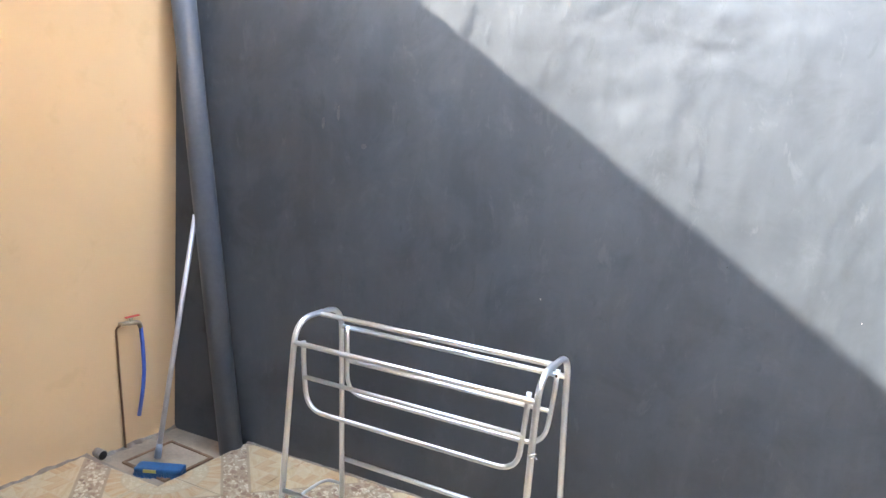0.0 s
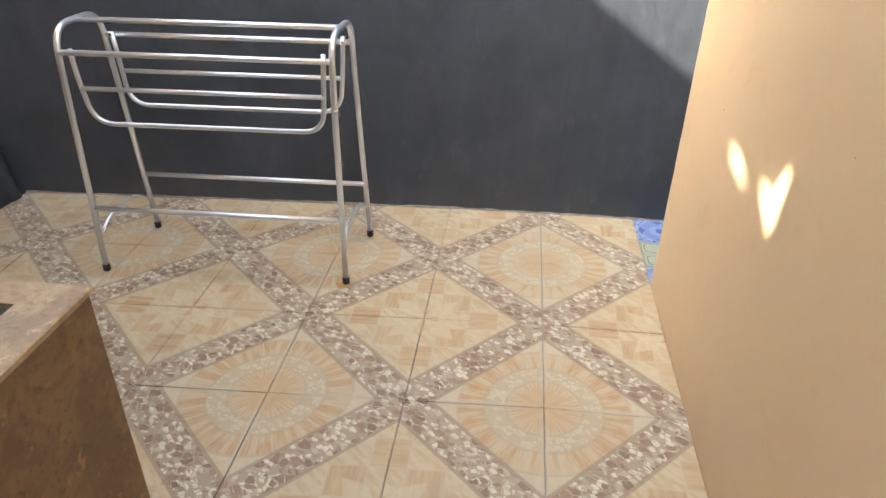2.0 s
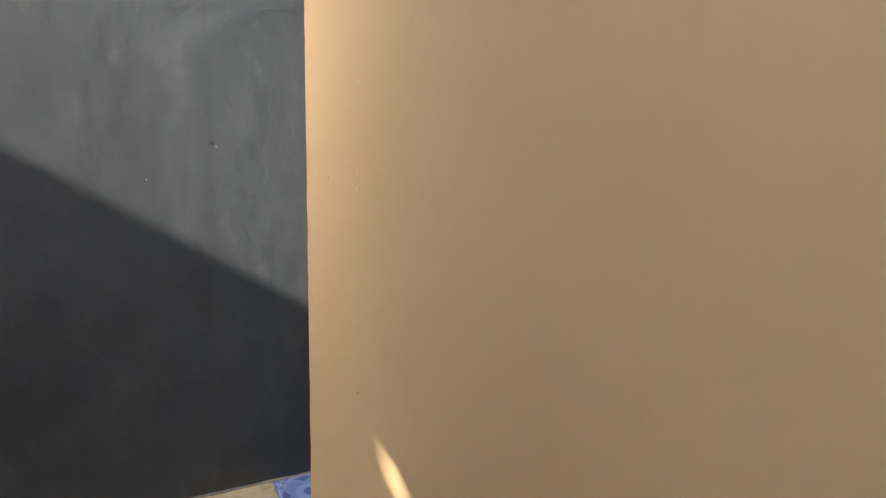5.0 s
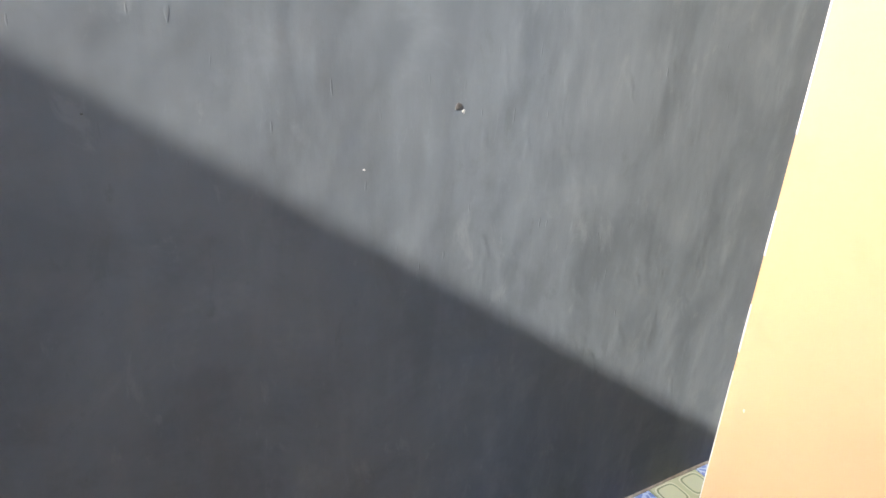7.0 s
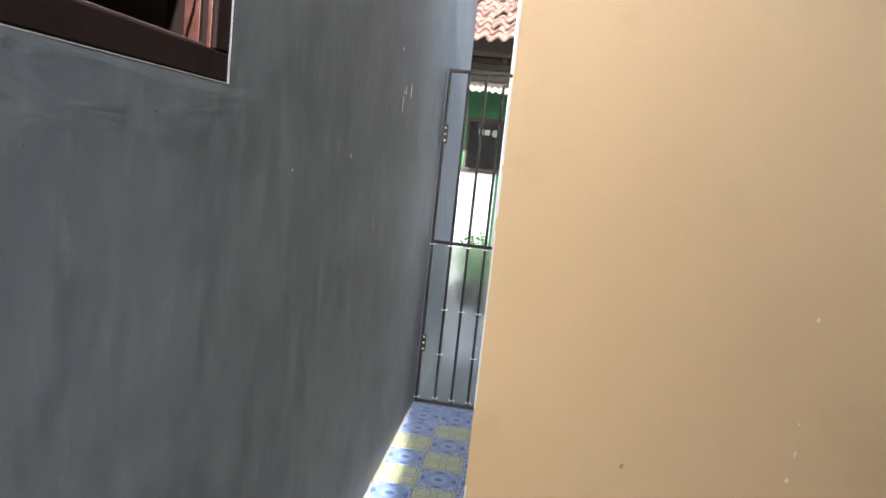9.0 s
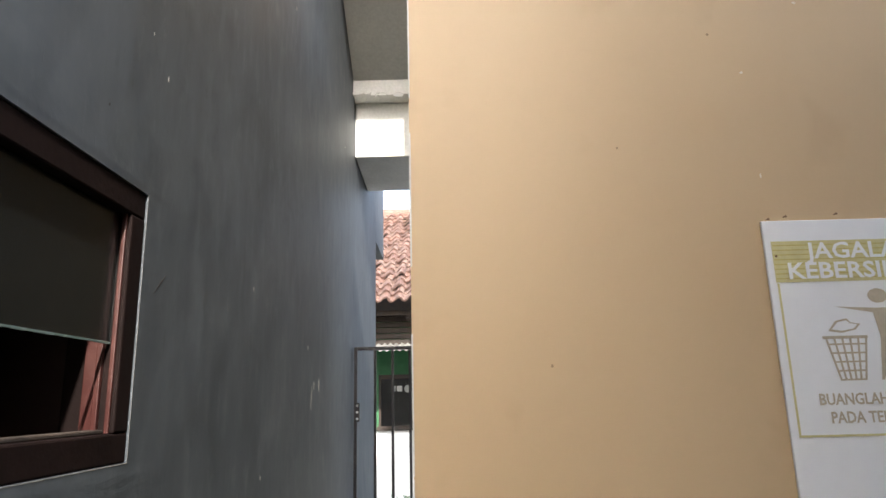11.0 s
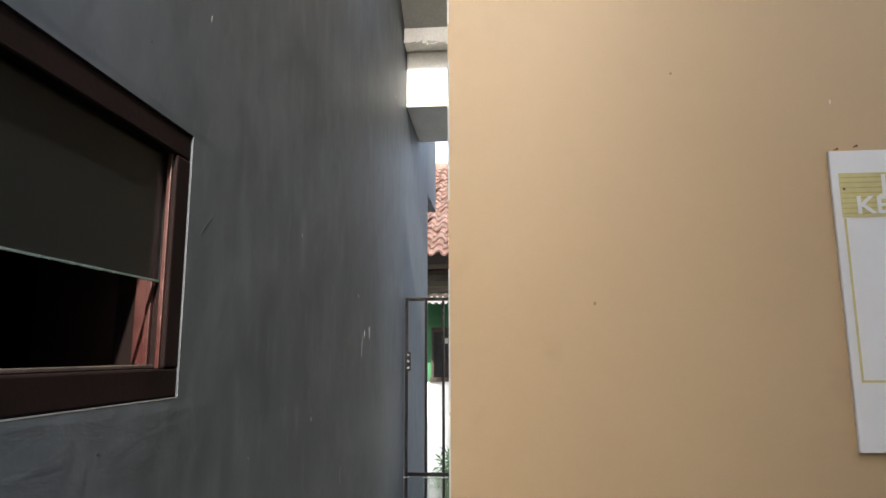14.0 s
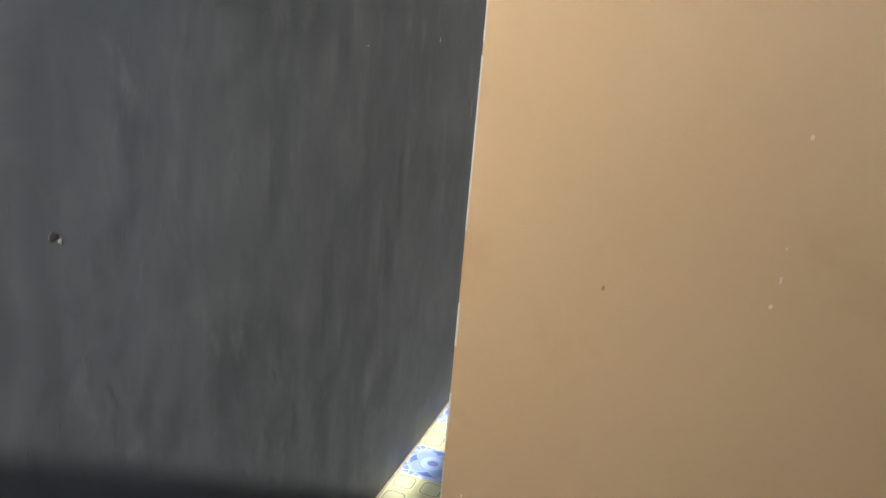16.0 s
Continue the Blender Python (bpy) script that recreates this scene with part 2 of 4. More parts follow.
    k.bump(b1 * off.step(0.19, 0.175) * 0.3 + k.noise(90.0, 2) * 0.25, 0.0015)
    return k.m


def alley_tile(blue):
    k = Mat("blue_alley_tile" if blue else "green_alley_tile", 0.4)
    u, v = ((k.x - 0.4) * 5.0).fract() * 2.0 - 1.0, (k.y * -5.0).fract() * 2.0 - 1.0
    r = (u * u + v * v).pow(0.5)
    wear = k.noise(9.0, 4)
    if blue:
        edge = V(k.nt, k.cells(42.0, 'DISTANCE_TO_EDGE').outputs["Distance"])
        c = k.mix(edge.step(0.06, 0.12), (0.40, 0.52, 0.74), (0.12, 0.205, 0.48))
        disc = r.step(0.93, 0.90)
        c = k.mix(disc, c, (0.185, 0.30, 0.58))
        m = (u * v).abs() * 2.0 / (r * r + 0.001)
        petal = (r - m * 0.34).step(0.54, 0.57) * (r + m * 0.10).step(0.90, 0.87)
        c = k.mix(petal, c, (0.055, 0.115, 0.35))
        rim = (r - m * 0.34 - 0.535).abs().step(0.035, 0.015).max((r - 0.92).abs().step(0.03, 0.012))
        c = k.mix(rim * 0.6, c, (0.40, 0.52, 0.75))
        c = k.mix(r.step(0.47, 0.43), c, (0.29, 0.42, 0.68))
        c = k.mix((u * u + v * v * 0.7).pow(0.5).step(0.19, 0.16), c, (0.07, 0.12, 0.38))
        relief = (r - 0.55).abs().step(0.05, 0.0)
    else:
        p, q = u.abs() * 2.0 - 1.0, v.abs() * 2.0 - 1.0
        s = (p.abs().pow(4.0) + q.abs().pow(4.0)).pow(0.25)
        c = k.mix(s.step(0.7, 0.9), (0.50, 0.535, 0.335), (0.42, 0.47, 0.27))
        c = k.mix((s - 0.70).abs().step(0.065, 0.035), c, (0.19, 0.24, 0.115))
        c = k.mix((s - 0.80).abs().step(0.05, 0.02), c, (0.60, 0.62, 0.42))
        c = k.mix(u.abs().max(v.abs()).step(0.94, 0.97), c, (0.34, 0.39, 0.22))
        relief = s.step(0.75, 0.62)
    c = k.mix(wear.step(0.45, 0.75) * 0.22 + 0.06, c, (0.38, 0.39, 0.38))
    c = k.mix(1.0, c, (0.72, 0.70, 0.74), 'MULTIPLY')
    k.colour(c).gloss(wear * 0.3 + 0.28).bump(relief * 0.4 + k.noise(60.0, 2) * 0.2, 0.002)
    return k.m


def granite(name, a, b, spot, rough):
    k = Mat(name, rough)
    n, f = k.noise(11.0, 6, 0.7, None, 0.8), k.noise(60.0, 4, 0.7)
    c = k.mix(n.step(0.38, 0.62), a, b)
    c = k.mix(f.step(0.52, 0.68) * 0.7, c, spot)
    c = k.mix(k.noise(28.0, 4, 0.7).step(0.58, 0.70) * 0.7, c, tuple(min(v * 1.7, 0.75) for v in b))
    k.colour(c).bump(f, 0.0006)
    k.gloss(n * 0.3 + rough - 0.1)
    return k.m


def clay():
    k = Mat("clay_roof_tile", 0.85)
    rnd, n = k.random(), k.noise(6.0, 5, 0.65)
    c = k.mix(rnd, (0.075, 0.040, 0.031), (0.145, 0.076, 0.056))
    c = k.mix(n.step(0.45, 0.62) * 0.7, c, (0.165, 0.112, 0.090))
    c = k.mix(k.noise(14.0, 4, 0.6).step(0.55, 0.68) * 0.7, c, (0.045, 0.034, 0.030))
    k.colour(c).bump(k.noise(40.0, 3), 0.004)
    return k.m


def steel(name, rough, col=(0.72, 0.72, 0.70)):
    k = Mat(name, rough, 1.0, col)
    n = k.noise(30.0, 4)
    k.gloss(n * 0.14 + (rough - 0.07)).bump(k.noise(250.0, 2), 0.00003)
    return k.m


def clear_glass(name, rough, tint):
    k = Mat(name, rough, 0.0, tint)
    k.b.inputs["Transmission Weight"].default_value = 1.0
    k.b.inputs["IOR"].default_value = 1.45
    k.bump(k.noise(5.0, 3), 0.002)
    return k.m


GREY, OCHRE = grey_paint(), ochre_paint()
YARD, BLUE, GREEN = yard_tile(), alley_tile(True), alley_tile(False)
GROUT = mottled("dark_grout", (0.24, 0.20, 0.155), (0.31, 0.265, 0.21), 6, 80, 0.9)
CEMENT = mottled("grey_cement", (0.30, 0.29, 0.27), (0.42, 0.41, 0.38), 3, 90, 0.9, 0.002)
OLD_FLOOR = mottled("worn_beige_cement", (0.26, 0.21, 0.15), (0.36, 0.29, 0.21), 7, 60, 0.8, 0.002)
LANE = mottled("lane_cement", (0.12, 0.12, 0.115), (0.19, 0.185, 0.175), 2, 60, 0.9, 0.003)
PLASTER = mottled("white_plaster", (0.66, 0.66, 0.63), (0.76, 0.76, 0.73), 4, 60, 0.85, 0.002)
SOFFIT = mottled("grey_soffit_paint", (0.38, 0.39, 0.37), (0.47, 0.48, 0.455), 2, 50, 0.8, 0.001)
STONE_TOP = granite("beige_counter_stone", (0.29, 0.205, 0.13), (0.43, 0.325, 0.19), (0.22, 0.14, 0.085), 0.4)
STONE_SIDE = granite("brown_counter_tile", (0.130, 0.078, 0.036), (0.20, 0.122, 0.056), (0.085, 0.048, 0.024), 0.45)
STEEL = steel("brushed_steel", 0.22, (0.66, 0.66, 0.66))
# basin steel: the dark ceiling it would mirror is put into its colour
DULL_STEEL = steel("dull_steel_dark_reflection", 0.42, (0.15, 0.145, 0.14))


def tube_metal():
    k = Mat("silver_tube", 0.3, 0.85, (0.80, 0.84, 0.87))
    k.gloss(k.noise(18.0, 3) * 0.08 + 0.27)
    return k.m


CHROME = tube_metal()
RUBBER = mottled("black_rubber", (0.015, 0.014, 0.013), (0.035, 0.03, 0.028), 20, 90, 0.7)
GREY_PVC = mottled("grey_painted_pvc", (0.078, 0.095, 0.120), (0.096, 0.115, 0.145), 4, 60, 0.42, 0.0006)
WHITE_PVC = mottled("white_pvc", (0.72, 0.72, 0.70), (0.62, 0.62, 0.59), 8, 60, 0.4, 0.0004)
BLUE_PVC = mottled("blue_hose", (0.045, 0.095, 0.42), (0.065, 0.13, 0.50), 14, 90, 0.4, 0.0003)
BRASS = mottled("dull_brass", (0.40, 0.34, 0.24), (0.30, 0.25, 0.18), 30, 120, 0.4, 0.0003, 0.9)
RUST = mottled("rusty_iron", (0.14, 0.075, 0.035), (0.23, 0.14, 0.075), 18, 90, 0.8, 0.001)
RUST_STAIN = mottled("rust_stain", (0.36, 0.21, 0.055), (0.42, 0.27, 0.10), 40, 120, 0.5)
RED = mottled("red_plastic", (0.55, 0.05, 0.03), (0.45, 0.05, 0.03), 30, 90, 0.45)
BLUE_PLASTIC = mottled("blue_plastic", (0.018, 0.075, 0.19), (0.03, 0.12, 0.27), 20, 120, 0.45)
PALE_PLASTIC = mottled("grey_blue_plastic", (0.20, 0.23, 0.27), (0.25, 0.28, 0.32), 20, 120, 0.45)
YELLOW = mottled("yellow_label", (0.60, 0.50, 0.14), (0.54, 0.44, 0.12), 40, 120, 0.5)
ALU = mottled("grey_aluminium_tube", (0.46, 0.46, 0.48), (0.54, 0.54, 0.56), 12, 90, 0.42, 0.0002, 0.5)
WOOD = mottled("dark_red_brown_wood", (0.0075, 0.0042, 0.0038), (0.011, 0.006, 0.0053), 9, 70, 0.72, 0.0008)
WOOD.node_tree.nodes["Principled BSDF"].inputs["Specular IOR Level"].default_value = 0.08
RED_WOOD = mottled("red_brown_wood", (0.040, 0.011, 0.009), (0.055, 0.016, 0.012), 9, 70, 0.42, 0.0008)
# on the jamb lining this darker red stands for the shadow there
DARK_RED = mottled("dark_red_shutter_and_shaded_lining", (0.016, 0.0052, 0.0045), (0.022, 0.0075, 0.0062), 6, 60, 0.6, 0.0006)
OLD_WOOD = mottled("old_dark_wood", (0.022, 0.015, 0.011), (0.045, 0.030, 0.021), 9, 70, 0.8, 0.002)
IRON = mottled("grey_brown_gate_paint", (0.022, 0.020, 0.021), (0.040, 0.036, 0.036), 14, 90, 0.42, 0.0005)
IRON.node_tree.nodes["Principled BSDF"].inputs["Specular IOR Level"].default_value = 0.25
GREEN_PAINT = mottled("green_house_paint", (0.016, 0.10, 0.034), (0.026, 0.14, 0.048), 3, 50, 0.6, 0.001)
ASBESTOS = mottled("pale_corrugated_sheet", (0.22, 0.215, 0.20), (0.15, 0.145, 0.135), 5, 60, 0.9, 0.002)
LEAF = mottled("plant_leaf", (0.045, 0.13, 0.025), (0.08, 0.20, 0.035), 12, 90, 0.5)
POT = mottled("dark_plastic_pot", (0.045, 0.05, 0.042), (0.07, 0.075, 0.065), 10, 70, 0.6)
PAPER = mottled("white_sign_board", (0.90, 0.90, 0.88), (0.87, 0.87, 0.85), 5, 40, 0.4, 0.0001, dark=0.98)
GOLD_INK = mottled("pale_gold_ink", (0.74, 0.67, 0.33), (0.68, 0.61, 0.29), 12, 90, 0.45)
BROWN_INK = mottled("brown_ink", (0.58, 0.50, 0.36), (0.53, 0.45, 0.32), 12, 90, 0.45)
CREAM = mottled("bare_cream_plaster", (0.80, 0.72, 0.58), (0.70, 0.62, 0.48), 60, 160, 0.8)
STAIN = mottled("brown_stain", (0.40, 0.275, 0.155), (0.34, 0.23, 0.13), 40, 120, 0.7)
TIE = mottled("white_nylon", (0.72, 0.72, 0.70), (0.66, 0.66, 0.64), 30, 90, 0.4)
# indoor shade is part of this plaster's colour
DARK_ROOM = mottled("shade_dark_room_plaster", (0.10, 0.085, 0.075), (0.13, 0.11, 0.10), 3, 40, 0.9)
OLD_PLASTER = mottled("grey_plaster_edge", (0.24, 0.235, 0.22), (0.14, 0.14, 0.135), 30, 90, 0.9)
MORTAR = mottled("dirty_mortar", (0.20, 0.17, 0.135), (0.30, 0.26, 0.21), 30, 110, 0.9, 0.002)
FADED = mottled("faded_grey_paint", (0.085, 0.09, 0.092), (0.068, 0.073, 0.076), 60, 160, 0.7)
CLAY = clay()
PANE = clear_glass("smoky_window_glass", 0.08, (0.62, 0.64, 0.60))
FROST = clear_glass("frosted_window_glass", 0.26, (0.042, 0.046, 0.044))
FROST.node_tree.nodes["Principled BSDF"].inputs["Transmission Weight"].default_value = 0.82
SHEET = clear_glass("frosted_plastic_sheet", 0.14, (0.80, 0.83, 0.80))


# ---- mesh helpers ----
def link(name, bm, material, smooth=False):
    me = bpy.data.meshes.new(name)
    bmesh.ops.recalc_face_normals(bm, faces=bm.faces[:])
    bm.to_mesh(me)
    bm.free()
    me.materials.append(material)
    if smooth:
        me.polygons.foreach_set("use_smooth", [True] * len(me.polygons))
    return new(name, me)


def part(name, bm, material, parent, label="", smooth=False):
    ob = link(name, bm, material, smooth)
    ob.parent = parent
    ob.matrix_parent_inverse = Matrix()
    if label:
        ob["label"] = label
    return ob


def thing(name, label, category, group=""):
    ob = new(name)
    ob.empty_display_size = 0.05
    return tagged(ob, label, category, group)


def setting(name, bm, material, label, category, smooth=False):
    return tagged(link(name, bm, material, smooth), label, category, "", "structure")


def hexa(bm, lo, hi, bevel=0.0):
    """A block between two corners, its edges eased where bevel is given."""
    vs = [bm.verts.new((x, y, z)) for x in (lo[0], hi[0]) for y in (lo[1], hi[1]) for z in (lo[2], hi[2])]
    fs = [bm.faces.new([vs[i] for i in q]) for q in
          ((0, 1, 3, 2), (4, 6, 7, 5), (0, 4, 5, 1), (2, 3, 7, 6), (0, 2, 6, 4), (1, 5, 7, 3))]
    if bevel:
        es = list({e for f in fs for e in f.edges})
        bmesh.ops.bevel(bm, geom=es, offset=bevel, segments=2, affect='EDGES', profile=0.5)
    return bm


def block(lo, hi, bevel=0.0):
    return hexa(bmesh.new(), lo, hi, bevel)


def tube(bm, pts, r, seg=10, cap=True):
    """A round bar swept along points; r may be a list, one radius a point."""
    pts = [Vector(p) for p in pts]
    rad = r if isinstance(r, (list, tuple)) else [r] * len(pts)
    rings, side = [], None
    for i, p in enumerate(pts):
        d = (pts[min(i + 1, len(pts) - 1)] - pts[max(i - 1, 0)]).normalized()
        if side is None:
            side = d.orthogonal().normalized()
        side = (side - d * side.dot(d)).normalized()
        up = d.cross(side)
        rings.append([bm.verts.new(p + rad[i] * (math.cos(a) * side + math.sin(a) * up))
                      for a in (2 * math.pi * k / seg for k in range(seg))])
    for a, b in zip(rings, rings[1:]):
        for k in range(seg):
            bm.faces.new((a[k], a[(k + 1) % seg], b[(k + 1) % seg], b[k]))
    if cap:
        bm.faces.new(rings[0][::-1])
        bm.faces.new(rings[-1])
    return bm


def rounded(pts, r, n=6):
    """The polyline with its inner corners rounded."""
    pts = [Vector(p) for p in pts]
    out = [pts[0]]
    for a, b, c in zip(pts, pts[1:], pts[2:]):
        k = min(r, (a - b).length * 0.49, (c - b).length * 0.49)
        p, q = b + (a - b).normalized() * k, b + (c - b).normalized() * k
        out += [(1 - s) ** 2 * p + 2 * s * (1 - s) * b + s * s * q for s in (j / n for j in range(n + 1))]
    return out + [pts[-1]]


def prism(outline, lo, hi, axis):
    """A flat shape of some thickness: outline in the two other axes, from lo to hi along the axis."""
    bm = bmesh.new()
    put = {'x': lambda u, v, w: (w, u, v), 'y': lambda u, v, w: (u, w, v), 'z': lambda u, v, w: (u, v, w)}[axis]
    a = [bm.verts.new(put(u, v, lo)) for u, v in outline]
    b = [bm.verts.new(put(u, v, hi)) for u, v in outline]
    bm.faces.new(a[::-1])
    bm.faces.new(b)
    for i in range(len(a)):
        j = (i + 1) % len(a)
        bm.faces.new((a[i], a[j], b[j], b[i]))
    return bm


def blob(rng, w, h, n=9):
    """An uneven outline about w by h."""
    return [(w * 0.5 * math.cos(t) * rng.uniform(0.6, 1.2), h * 0.5 * math.sin(t) * rng.uniform(0.6, 1.2))
            for t in (2 * math.pi * k / n for k in range(n))]


# ---- large structure ----
XW, XE, YE = -2.82, 0.40, -0.53          # west wall, east wall's face, its corner at the alley
WX0, WX1, WZ0, WZ1 = 0.115, 0.818, 1.606, 2.103   # window opening


def wall_y(x):
    """The wall swings gently forward towards the west."""
    if x > 0.4:
        return 0.0
    return -0.07 / 3.2 * (0.4 - x) ** 2 if x > -1.2 else -0.056 - 0.07 * (-1.2 - x)


LEAN = 0.018                              # the window hangs lower on its west side


def build_north_wall():
    bm = bmesh.new()
    xs = sorted({-3.0, *(-2.9 + 0.1 * i for i in range(34)), WX0, WX1, 1.0, 2.0, 3.0, 4.0, 5.0})
    zs = (-0.3, WZ0, WZ1, 4.7)
    hang = lambda x, z: z - LEAN * (WX1 - min(max(x, WX0), WX1)) if z in (WZ0, WZ1) else z
    front = [[bm.verts.new((x, wall_y(x), hang(x, z))) for z in zs] for x in xs]
    back = [[bm.verts.new((x, 0.16, hang(x, z))) for z in zs] for x in xs]
    hole = lambda i, j: j == 1 and WX0 - 1e-6 <= xs[i] and xs[i + 1] <= WX1 + 1e-6
    n, m = len(xs) - 1, len(zs) - 1
    for i in range(n):
        for j in range(m):
            if hole(i, j):
                continue
            bm.faces.new((front[i][j], front[i + 1][j], front[i + 1][j + 1], front[i][j + 1])).smooth = True
            bm.faces.new((back[i][j], back[i][j + 1], back[i + 1][j + 1], back[i + 1][j]))
        for j in (0, m):
            bm.faces.new((front[i][j], back[i][j], back[i + 1][j], front[i + 1][j]))
        if hole(i, 1):
            for j in (1, 2):
                bm.faces.new((front[i][j], back[i][j], back[i + 1][j], front[i + 1][j]))
    for i in (0, n, xs.index(WX0), xs.index(WX1)):
        for j in range(m) if i in (0, n) else (1,):
            bm.faces.new((front[i][j], front[i][j + 1], back[i][j + 1], back[i][j]))
    for e in bm.edges:
        if len(e.link_faces) == 2 and not all(f.smooth for f in e.link_faces):
            e.smooth = False
    return setting("wall_north", bm, GREY, "grey painted rough-trowelled plaster wall beside the yard", "wall")


wall_north = build_north_wall()
wall_upper = setting("wall_far", block((5.003, 0.0, 3.08), (5.70, 0.9, 5.0)), GREY, "grey overhanging upper wall past the alley", "wall")
YB = -1.005
wall_west = setting("wall_west", prism([(-4.3, -0.3), (0.15, -0.3), (0.15, 2.915), (YB, 2.915), (YB, 2.80), (-4.3, 2.80)], XW - 0.15, XW, 'x'), OCHRE, "ochre painted wall behind the tap", "wall")
# upper west side: unseen sheets added to block the sun, two slits let flecks through
cut_low = [(YB, 2.918), (-1.507, 2.935), (-1.747, 2.900), (-1.777, 2.956), (-1.899, 2.893), (-1.92, 3.044), (-4.3, 3.05)]
cut_up = [(YB, 2.918), (-1.507, 2.935), (-1.62, 2.938), (-1.747, 2.900), (-1.777, 2.956), (-1.866, 2.950), (-1.92, 3.044), (-4.3, 3.05)]
setting("boarding_low", prism([(YB, 2.80), *cut_low, (-4.3, 2.80)], XW - 0.006, XW - 0.002, 'x'), CEMENT,
        "unseen grey sheet added on the west wall, cut to shape the sun", "wall")
setting("boarding_high", prism([*cut_up, (-4.3, 7.0), (YB, 7.0)], XW - 0.006, XW - 0.002, 'x'), CEMENT,
        "tall unseen grey sheet added to block sun above the west wall", "wall")
wall_east = setting("wall_east", prism([(XE, -0.3), (3.75, -0.3), (3.75, 4.9), (2.4, 4.9), (2.4, 3.45), (XE, 3.45)], -4.3, YE, 'y'), OCHRE, "ochre painted house wall at the alley's corner", "wall")
setting("wall_south", block((XW, -4.45, -0.3), (3.75, -4.30, 3.2)), CEMENT, "plain cement wall closing the yard", "wall")
# two unseen slabs, their edges placed to shade the south of the yard
setting("ceiling", prism([(XW, -4.3), (-0.703, -4.3), (-0.703, -1.45), (XW, -1.45)], 3.08, 3.20, 'z'), SOFFIT, "unseen pale slab over the kitchen side, cutting off sky light", "ceiling")
setting("ceiling_low", block((-0.70, -4.3, 2.52), (XE - 0.002, -2.70, 2.64)), SOFFIT, "unseen low canopy added along the house wall for shade", "ceiling")
# out of view, added only to hold sun off the house wall and floor
setting("plank", block((XW - 0.1, -1.20, 2.95), (-0.62, -0.80, 2.975)), OLD_WOOD, "unseen plank added over the yard to block the sun", "plank")
ground = setting("ground", block((-60, -60, -0.40), (240, 60, -0.07)), LANE, "grey cement ground and lane past the gate", "ground")
floor = setting("floor", block((-2.345, -4.3, -0.065), (XE, -0.0005, -0.0075)), GROUT, "grouted yard floor with patterned ceramic tiles", "floor")
floor_side = setting("floor_corner", block((XW, -4.3, -0.066), (-2.3455, -0.64, -0.0075)), GROUT, "grouted floor strip along the west wall", "floor")
floor_recess = setting("floor_recess", block((XW, -0.64, -0.068), (-2.3455, 0.0, -0.045)), OLD_FLOOR, "sunken cement drain corner of the yard", "floor")
floor_alley = setting("floor_alley", block((XE + 0.0005, YE, -0.065), (3.72, 0.0, -0.0065)), GROUT, "narrow alley floor laid with small tiles", "floor")
setting("beam", block((3.72, YE - 0.3, 3.32), (4.42, -0.001, 3.80), 0.008), PLASTER, "white plastered beam across the alley", "beam")
setting("soffit", prism([(3.71, 3.75), (3.71, 3.88), (1.9, 4.95), (1.9, 4.82)], YE - 0.3, -0.004, 'y'), SOFFIT, "sloping grey soffit over the alley", "soffit")
trim = setting("trim", prism([(3.60, 3.72), (3.715, 3.70), (3.715, 3.76), (3.60, 3.81)], YE - 0.3, -0.002, 'y'), PLASTER, "rough white plaster strip under the soffit", "trim")
rng = random.Random(5)
for i in range(9):
    y, z = -0.035 - 0.052 * i, 3.712 + rng.uniform(-0.014, 0.016)
    part("plaster_lump", prism([(y + u, z + v) for u, v in blob(rng, rng.uniform(0.05, 0.10), rng.uniform(0.015, 0.040))], 3.590 - rng.uniform(0, 0.008), 3.603, 'x'), PLASTER, trim)


def fillet():
    """A thin uneven line of mortar where the tiles meet the grey wall."""
    r = random.Random(23)
    bm = bmesh.new()
    rows = []
    n = 120
    for i in range(n + 1):
        x = -2.34 + (3.70 + 2.34) * i / n
        y, h, d = wall_y(x), r.uniform(0.003, 0.010), r.uniform(0.004, 0.010)
        rows.append([bm.verts.new(p) for p in ((x, y - 0.0005, -0.004), (x, y - d, -0.004), (x, y - d * 0.8, h * 0.4), (x, y - 0.0008, h))])
    for a, b in zip(rows, rows[1:]):
        for k in range(4):
            bm.faces.new((a[k], a[(k + 1) % 4], b[(k + 1) % 4], b[k]))
    bm.faces.new(rows[0])
    bm.faces.new(rows[-1][::-1])
    return setting("trim_mortar", bm, MORTAR, "thin dirty mortar line along the grey wall", "trim")


fillet()


def west_fillet():
    """The same dirty line along the foot of the ochre wall and round the sunken corner."""
    r = random.Random(31)
    bm = bmesh.new()
    n, rows = 60, []
    for i in range(n + 1):
        y = -1.85 + 1.80 * i / n
        z = -0.044 if y > -0.64 else -0.004
        h, d = r.uniform(0.006, 0.022), r.uniform(0.006, 0.024)
        rows.append([bm.verts.new(p) for p in ((XW + 0.0005, y, z), (XW + d, y, z), (XW + d * 0.7, y, z + h * 0.4), (XW + 0.0008, y, z + h))])
    for a, b in zip(rows, rows[1:]):
        for k in range(4):
            bm.faces.new((a[k], a[(k + 1) % 4], b[(k + 1) % 4], b[k]))
    bm.faces.new(rows[0])
    bm.faces.new(rows[-1][::-1])
    return setting("trim_dirt", bm, MORTAR, "uneven dirty mortar line along the ochre wall", "trim")


west_fillet()


